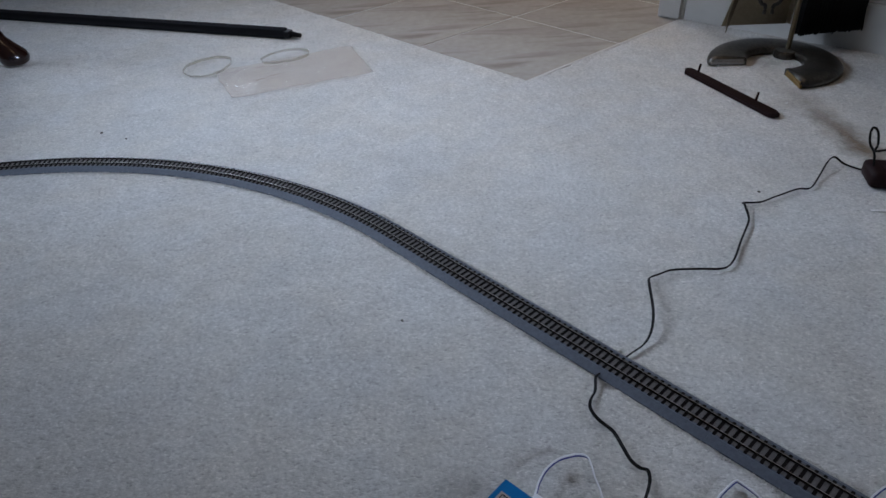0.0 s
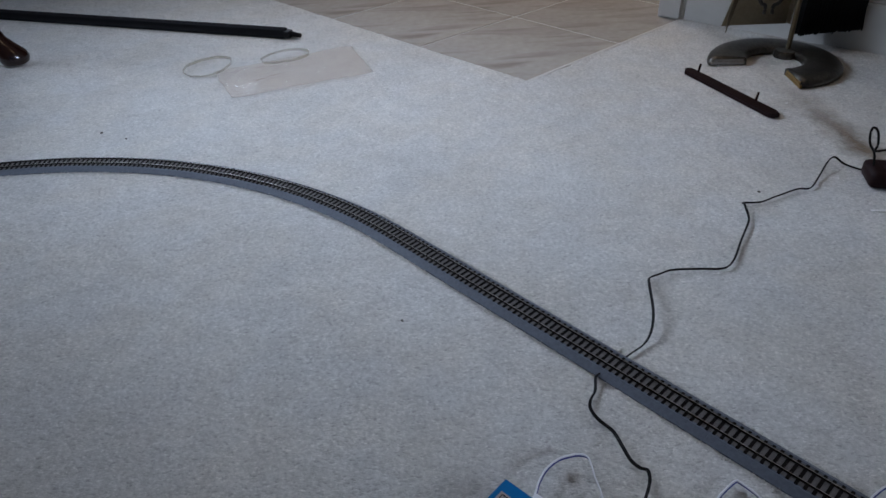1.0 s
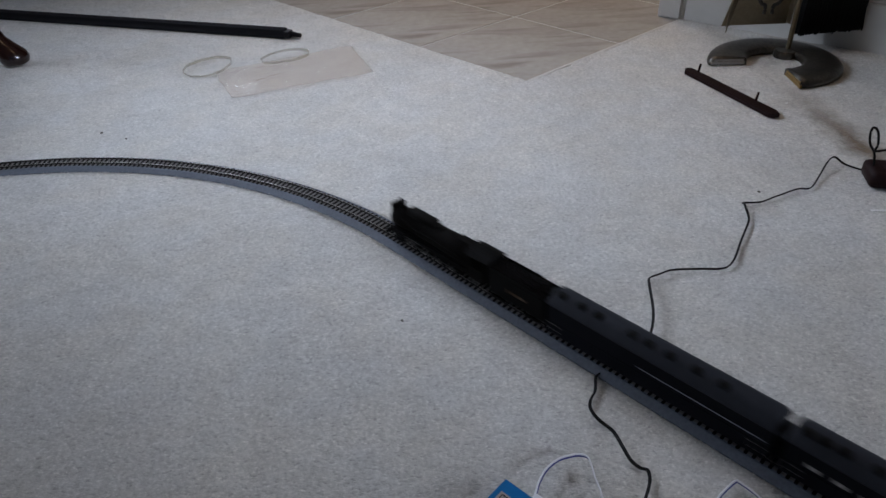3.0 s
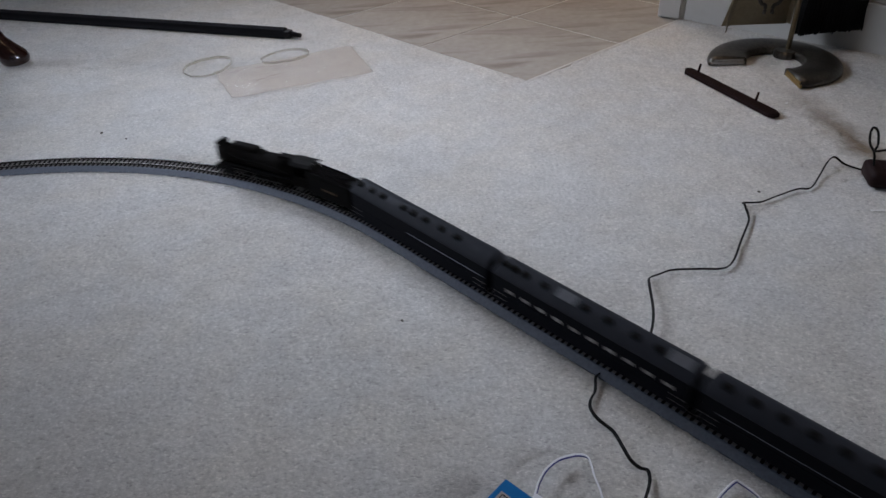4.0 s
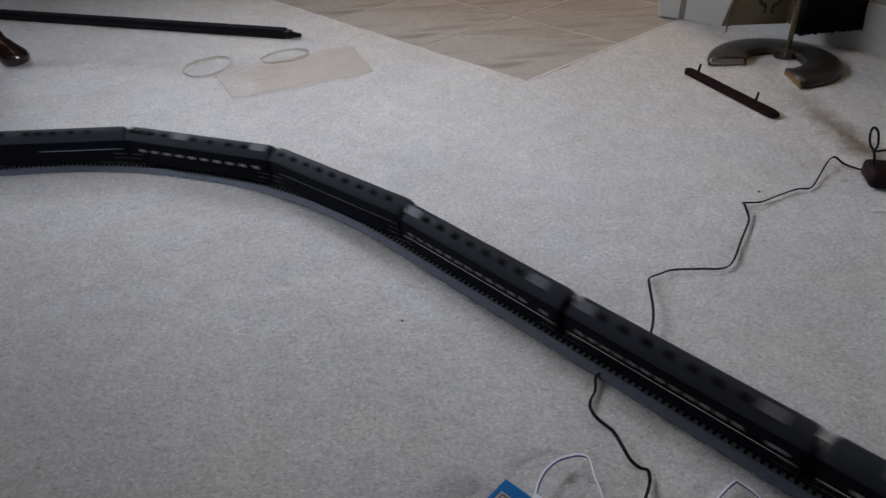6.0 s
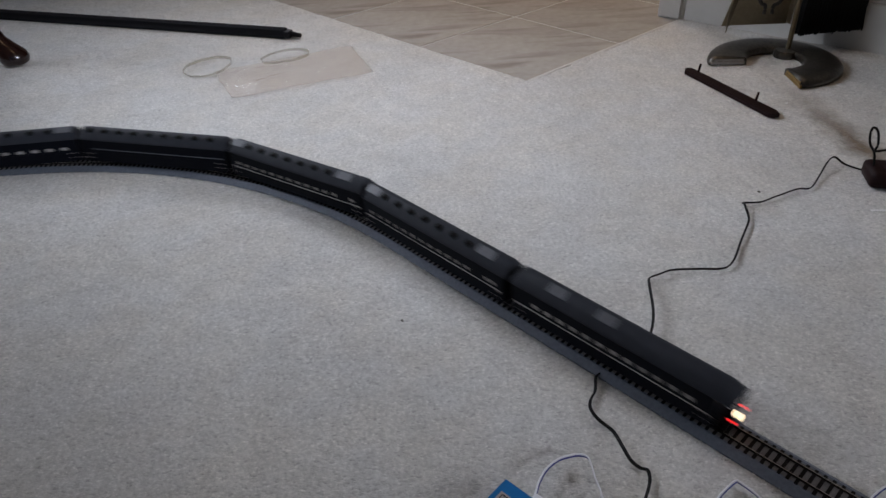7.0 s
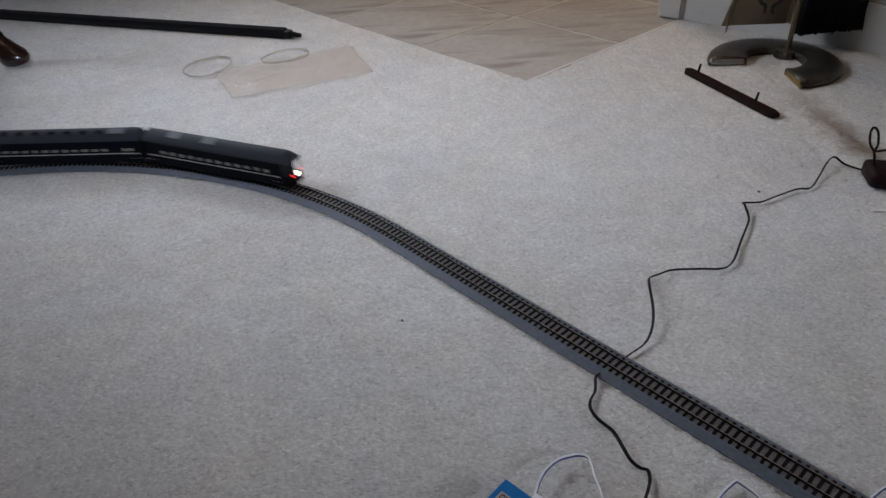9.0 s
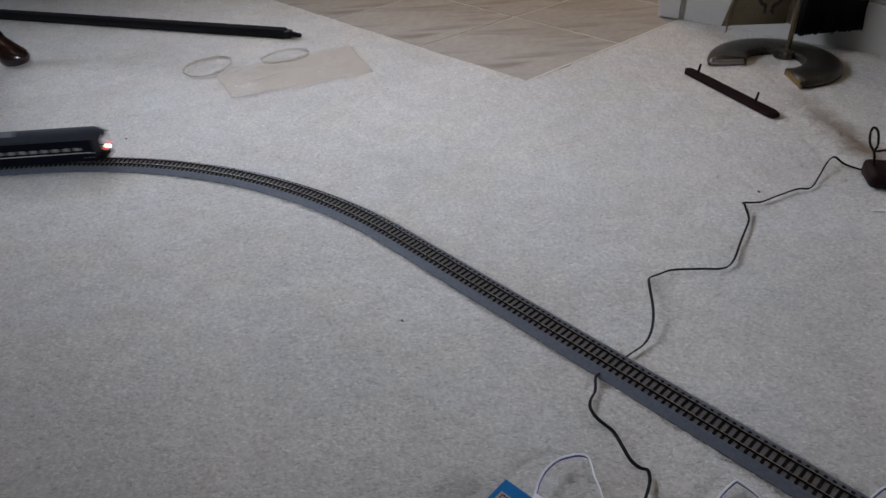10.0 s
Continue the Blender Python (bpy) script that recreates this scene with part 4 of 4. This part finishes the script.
def locomotive():
    th = thing("steam_locomotive", "black model steam locomotive with silver rods and a lit headlamp", "model locomotive")
    zc = 0.0445
    boiler = tube([(0.0102, -0.056), (0.0146, -0.055), (0.0149, -0.020), (0.0134, 0.010), (0.0130, 0.048), (0.0137, 0.0485), (0.0137, 0.070), (0.0120, 0.0715), (0.0060, 0.073)], 24)
    b = part("boiler", boiler, M_BROWNBLACK, th, "", True)
    b.location = (0, 0, zc)
    bm = bmesh.new()
    for x in (-0.034, -0.008, 0.020, 0.046):
        q = tube([(0.0150 if x < -0.015 else 0.0138, x - 0.0006), (0.0152 if x < -0.015 else 0.0140, x), (0.0150 if x < -0.015 else 0.0138, x + 0.0006)], 24)
        tmp = bpy.data.meshes.new("tmp")
        q.to_mesh(tmp)
        q.free()
        bm.from_mesh(tmp)
        bpy.data.meshes.remove(tmp)
    bands = part("boiler_band", bm, M_BLACK, th)
    bands.location = (0, 0, zc)
    for s in (-1, 1):
        part("splash_skirt", boxed(-0.050, 0.046, *sorted((s * 0.0060, s * 0.0068)), 0.0200, 0.0318), M_BROWNBLACK, th)
    st = part("chimney", lathe([(0.0042, 0), (0.0034, 0.002), (0.0034, 0.0072), (0.0042, 0.0080), (0.0042, 0.0092), (0.0026, 0.0092)], 16), M_BLACK, th, "", True)
    st.location = (0.060, 0, zc + 0.0132)
    part("feedwater_heater", box(rodded((0.070, -0.0088, zc + 0.0155), (0.070, 0.0088, zc + 0.0155), 0.0036, None, 14), 0.067, 0.073, -0.006, 0.006, zc + 0.0105, zc + 0.0145), M_BLACK, th)
    for x, r, h in ((0.030, 0.0062, 0.0058), (-0.002, 0.0058, 0.0052)):
        d = part("dome", lathe([(r + 0.0012, 0), (r, 0.0015), (r, h * 0.6), (r * 0.8, h * 0.88), (r * 0.35, h)], 18), M_BROWNBLACK, th, "", True)
        d.location = (x, 0, zc + 0.0118)
    part("sand_box", boxed(0.004, 0.048, -0.0072, 0.0072, zc + 0.0090, zc + 0.0200, 0.003), M_BROWNBLACK, th, "", True)
    part("smokebox_saddle", boxed(0.052, 0.066, -0.0090, 0.0090, 0.0240, 0.0340, 0.001), M_BROWNBLACK, th)
    part("turret", boxed(-0.053, -0.030, -0.0060, 0.0060, zc + 0.0110, zc + 0.0180, 0.0015), M_BROWNBLACK, th)
    for s in (-1, 1):
        part("air_pump", rodded((0.0715, s * 0.0060, zc - 0.0120), (0.0715, s * 0.0060, zc - 0.0010), 0.0034, None, 12), M_BLACK, th)
        wire("pipe", [(0.050, s * 0.0125, zc + 0.006), (0.030, s * 0.0138, zc + 0.002), (0.0, s * 0.0142, zc + 0.003), (-0.030, s * 0.0145, zc + 0.001), (-0.050, s * 0.0146, zc - 0.004)], 0.0007, M_BLACK, th, 1.0, 4, "", 6)
        wire("pipe", [(0.020, s * 0.0080, zc + 0.014), (0.018, s * 0.0125, zc + 0.006), (0.017, s * 0.0135, zc - 0.004), (0.016, s * 0.0120, zc - 0.010)], 0.0006, M_BLACK, th, 1.0, 4, "", 6)
        part("valve_gear", rod(rodded((0.012, s * 0.0132, 0.0262), (0.048, s * 0.0132, 0.0262), 0.0006, None, 6), (0.012, s * 0.0130, 0.0270), (0.010, s * 0.0130, 0.0180), 0.0006, None, 6), M_ROD, th)
    bell = part("bell", lathe([(0.0022, 0), (0.0018, 0.001), (0.0013, 0.0026), (0.0004, 0.0031)], 12), M_BRASS, th, "small brass bell")
    bell.location = (0.0455, 0, zc + 0.0132)
    for x in (-0.020, -0.026):
        part("safety_valve", rodded((x, 0.002, zc + 0.0125), (x, 0.002, zc + 0.0175), 0.0009, 0.0006, 8), M_BLACK, th)
    part("headlamp", tube([(0.0022, 0.0728), (0.0030, 0.0735), (0.0030, 0.0800), (0.0027, 0.0800), (0.0027, 0.0745)], 14), M_BLACK, th).location = (0, 0, zc + 0.003)
    part("headlamp_lens", tube([(0.0024, 0.0742), (0.0024, 0.0746), (0.0008, 0.0750)], 14), M_HEAD, th, "glowing warm headlamp lens").location = (0, 0, zc + 0.003)
    part("firebox", boxed(-0.056, -0.024, -0.0112, 0.0112, 0.022, zc, 0.002), M_BROWNBLACK, th)
    part("frame", boxed(-0.070, 0.078, -0.0050, 0.0050, 0.0150, 0.0255, 0.0006), M_BROWNBLACK, th)
    cab = part("cab", boxed(-0.0552, -0.0540, -0.0140, 0.0140, 0.0240, 0.0575), M_BROWNBLACK, th)
    part("cab_floor", boxed(-0.078, -0.0552, -0.0140, 0.0140, 0.0235, 0.0250), M_BROWNBLACK, cab)
    for s in (-1, 1):
        y0, y1 = sorted((s * 0.0150, s * 0.0140))
        part("lower_panel", boxed(-0.078, -0.054, y0, y1, 0.0240, 0.0405), M_BROWNBLACK, cab)
        part("upper_panel", boxed(-0.078, -0.054, y0, y1, 0.0540, 0.0575), M_BROWNBLACK, cab)
        for x0, x1 in ((-0.078, -0.075), (-0.067, -0.0655), (-0.0575, -0.054)):
            part("window_post", boxed(x0, x1, y0, y1, 0.0405, 0.0540), M_BROWNBLACK, cab)
    prof = [(0.0168, 0.0565), (0.0168, 0.0573), (0.0120, 0.0605), (0.0060, 0.0621), (0, 0.0625), (-0.0060, 0.0621), (-0.0120, 0.0605), (-0.0168, 0.0573), (-0.0168, 0.0565), (-0.006, 0.0600), (0.006, 0.0600)]
    part("cab_roof", sweep(bmesh.new(), [[(x, a, z) for a, z in prof] for x in (-0.086, -0.052)]), M_BLACK, th)
    for s in (-1, 1):
        part("running_board", box(boxed(-0.054, 0.066, *sorted((s * 0.0150, s * 0.0095)), 0.0312, 0.0322, 0.0002), 0.028, 0.044, *sorted((s * 0.0150, s * 0.0140)), 0.0322, 0.0330), M_BLACK, th)
        part("air_tank", rodded((-0.018, s * 0.0122, 0.0285), (0.022, s * 0.0122, 0.0285), 0.0028, None, 12), M_BLACK, th)
        cy = rod(rodded((0.048, s * 0.0118, 0.0192), (0.064, s * 0.0118, 0.0192), 0.0046, None, 16), (0.047, s * 0.0122, 0.0262), (0.065, s * 0.0122, 0.0262), 0.0030, None, 14)
        box(cy, 0.050, 0.062, *sorted((s * 0.006, s * 0.0135)), 0.0195, 0.0280)
        part("cylinder", cy, M_BLACK, th, "black steam cylinder and valve chest")
        hand = bmesh.new()
        rod(hand, (-0.050, s * 0.0118, zc + 0.004), (0.064, s * 0.0118, zc + 0.004), 0.0004, None, 6)
        part("handrail", hand, M_ROD, th)
        part("side_rod", boxed(-0.034, 0.030, *sorted((s * 0.0108, s * 0.0116)), 0.0165, 0.0180, 0.0003), M_ROD, th, "silver side rod")
        part("main_rod", rodded((-0.004, s * 0.0124, 0.0168), (0.048, s * 0.0124, 0.0192), 0.0007, None, 8), M_ROD, th, "silver main rod")
        part("crosshead_guide", boxed(0.030, 0.048, *sorted((s * 0.0116, s * 0.0128)), 0.0212, 0.0220, 0.0002), M_ROD, th)
        part("ladder", rod(rodded((0.070, s * 0.0085, 0.031), (0.077, s * 0.0110, 0.0215), 0.0005, None, 6), (0.067, s * 0.0085, 0.031), (0.074, s * 0.0110, 0.0215), 0.0005, None, 6), M_BLACK, th)
    drivers = []
    for x in (-0.034, -0.0125, 0.009, 0.0305):
        drivers.append(wheelset(th, x, 0.0094, GAUGE, M_BROWNBLACK))
    wheelset(th, 0.0585, 0.0048)
    wheelset(th, -0.0595, 0.0058)
    pilot = bmesh.new()
    box(pilot, 0.0745, 0.0800, -0.0150, 0.0150, 0.0195, 0.0240, 0.0005)
    for k in range(9):
        y = -0.012 + 0.024 * k / 8
        rod(pilot, (0.079, y, 0.0205), (0.086 - abs(y) * 0.35, y * 0.95, 0.0122), 0.0006, None, 5)
    box(pilot, 0.0785, 0.0845, -0.010, 0.010, 0.0118, 0.0128, 0.0003)
    part("pilot", pilot, M_BLACK, th, "black slatted pilot")
    for s in (-1, 1):
        part("marker_lamp", rodded((0.0685, s * 0.0098, zc + 0.0115), (0.0685, s * 0.0098, zc + 0.0150), 0.0011, None, 8), M_BLACK, th)
    return th, drivers


def lengthened(th, k, lift, wheels=()):
    """Longer by k and taller above the running board; small round fittings keep their shape."""
    parts = [p for p in th.children if not p.name.startswith("bogie")]
    for ob in parts + [c for p in parts for c in p.children]:
        if ob in wheels or ob.name.startswith("wheelset"):
            ob.location.x *= k
            continue
        xs = [v.co.x for v in ob.data.vertices]
        mid = (min(xs) + max(xs)) / 2
        own = ob.location.copy()
        for v in ob.data.vertices:
            if max(xs) - min(xs) > 0.016:
                v.co.x *= k
            else:
                v.co.x += mid * (k - 1)
            v.co.z += lift * max(0.0, v.co.z + own.z - 0.030)
        ob.location.x *= k


def tender():
    th = thing("tender", "black model coal tender behind the steam locomotive", "model tender")
    bm = bmesh.new()
    box(bm, -0.048, 0.048, -0.0150, 0.0150, 0.0215, 0.0500, 0.0008)
    for y in (-0.0148, 0.0140):
        box(bm, -0.020, 0.046, y, y + 0.0008, 0.0500, 0.0545)
        box(bm, -0.047, -0.020, y, y + 0.0008, 0.0500, 0.0532)
    box(bm, -0.047, -0.046, -0.0148, 0.0148, 0.0500, 0.0532)
    box(bm, 0.0462, 0.0476, -0.0140, 0.0140, 0.0500, 0.0568, 0.0004)
    part("tank", bm, M_BLACK, th)
    rng = random.Random(3)
    bm = bmesh.new()
    for k in range(190):
        x, y = rng.uniform(-0.034, 0.043), rng.uniform(-0.0125, 0.0125)
        r = rng.uniform(0.0012, 0.0024)
        m = Matrix.Translation((x, y, 0.0510 + 0.0022 * (1 - (y / 0.0125) ** 2) + rng.uniform(0, 0.001))) @ Euler((rng.random() * 6, rng.random() * 6, 0)).to_matrix().to_4x4()
        bmesh.ops.create_icosphere(bm, subdivisions=1, radius=r, matrix=m)
    box(bm, -0.0380, 0.0455, -0.0139, 0.0139, 0.0490, 0.0508)
    tagged(part("coal", bm, M_COAL, th, "heap of black coal"), kind="stuff")
    part("water_hatch", boxed(-0.0455, -0.0385, -0.005, 0.005, 0.0500, 0.0535, 0.0006), M_BLACK, th)
    part("frame", boxed(-0.050, 0.050, -0.0120, 0.0120, 0.0185, 0.0215, 0.0005), M_BROWNBLACK, th)
    for s in (-1, 1):
        part("lettering", boxed(-0.018, 0.014, *sorted((s * 0.0147, s * 0.0150)), 0.0340, 0.0375), material("dull_gold_lettering", (0.10, 0.055, 0.025), 0.5), th, "row of dull gold lettering as a bar")
        part("step", boxed(-0.048, -0.042, *sorted((s * 0.0125, s * 0.0150)), 0.0140, 0.0150), M_ROD, th)
    part("coupler", boxed(-0.056, -0.046, -0.0015, 0.0015, Z_RAIL + 0.0055, Z_RAIL + 0.0080, 0.0003), M_BROWNBLACK, th)
    part("drawbar", boxed(0.046, 0.060, -0.0015, 0.0015, Z_RAIL + 0.0070, Z_RAIL + 0.0085, 0.0003), M_BROWNBLACK, th)
    for x in (-0.028, 0.028):
        bogie(th, x, 0.021, 0.0048)
    return th


def spread(n, a, b):
    return [a + (b - a) * k / (n - 1) for k in range(n)]


CAR, LAST = 0.2703, 0.279
baggage = coach("baggage_car", "dark blue model baggage car with grey roof and black vents", CAR, [], 0.006, 0.0385, [], [0.118, 0.092, 0.070, 0.028, 0.008, -0.016, -0.046, -0.074], False, (0.006, 0.120))
diner = coach("dining_car", "dark model dining car with pale wide windows and roof hatches", CAR, spread(10, 0.104, -0.108), 0.0105, 0.0, [(0.030, 0.026), (-0.112, 0.026)], [0.120, 0.105, 0.088, 0.060, 0.004, -0.026, -0.060, -0.088])
plain = coach("lounge_car", "dark blue model lounge car with a row of black roof vents", CAR, [], 0.0052, 0.0385, [], spread(9, 0.112, -0.105), False, (0.006, 0.02))
sleeper = coach("sleeping_car", "dark blue model sleeping car with wide windows and pale roof hatches", CAR, spread(12, 0.114, -0.080) + [-0.112], 0.0072, 0.0318, [(0.118, 0.024), (-0.094, 0.026)], spread(7, 0.093, -0.066))
sleeper_b = coach("sleeping_car", "dark blue model sleeping car with narrow windows and pale roof hatches", CAR, spread(12, 0.114, -0.070) + [-0.104, -0.114], 0.0064, 0.0318, [(0.118, 0.024), (-0.094, 0.026)], spread(7, 0.093, -0.066))
observation = coach("observation_car", "dark blue model observation car with open platform and lit tail sign", LAST, spread(12, 0.100, -0.096), 0.0085, 0.0312, [(0.078, 0.024), (0.012, 0.024)], [], True, sash=(0.0356, 0.0418))
engine, drivers = locomotive()
lengthened(engine, 1.18, 0.09, drivers)
coal_tender = tender()
lengthened(coal_tender, 0.90, 0.14)


def motions():
    """The train runs at an even speed along the track."""
    def tail_at(t):
        return -0.8655 + 0.3571 * (t - 6.0)

    # thing, middle measured from the train's end, half the distance between its pivots
    order = [(observation, 0.1395, 0.0955)]
    for k, car in enumerate((sleeper_b, sleeper, plain, diner, baggage)):
        order.append((car, 0.282 + 0.2763 * (k + 0.5), 0.0915))
    front = 0.282 + 0.2763 * 5
    order[-2] = (diner, order[-2][1] - 0.003, 0.0915)
    order[-1] = (baggage, order[-1][1] - 0.006, 0.0915)
    order += [(coal_tender, front + 0.0375, 0.025), (engine, front + 0.1795, 0.035)]
    for ob, mid, half in order:
        rows = []
        for k in range(101):
            t = k * 0.1
            s = tail_at(t) + mid
            a, b = on_track(s - half)[0], on_track(s + half)[0]
            c = (a + b) / 2
            rows.append((t, pose(c.x, c.y, 0, 0, 0, math.degrees(math.atan2(b.y - a.y, b.x - a.x)))))
        walk(ob, rows)
    for ob in drivers:
        x, z = ob.location.x, ob.location.z
        walk(ob, [(k / FPS, pose(x, 0, z, 0, math.degrees(0.3571 * k / FPS / 0.0094), 0)) for k in range(301)])


motions()
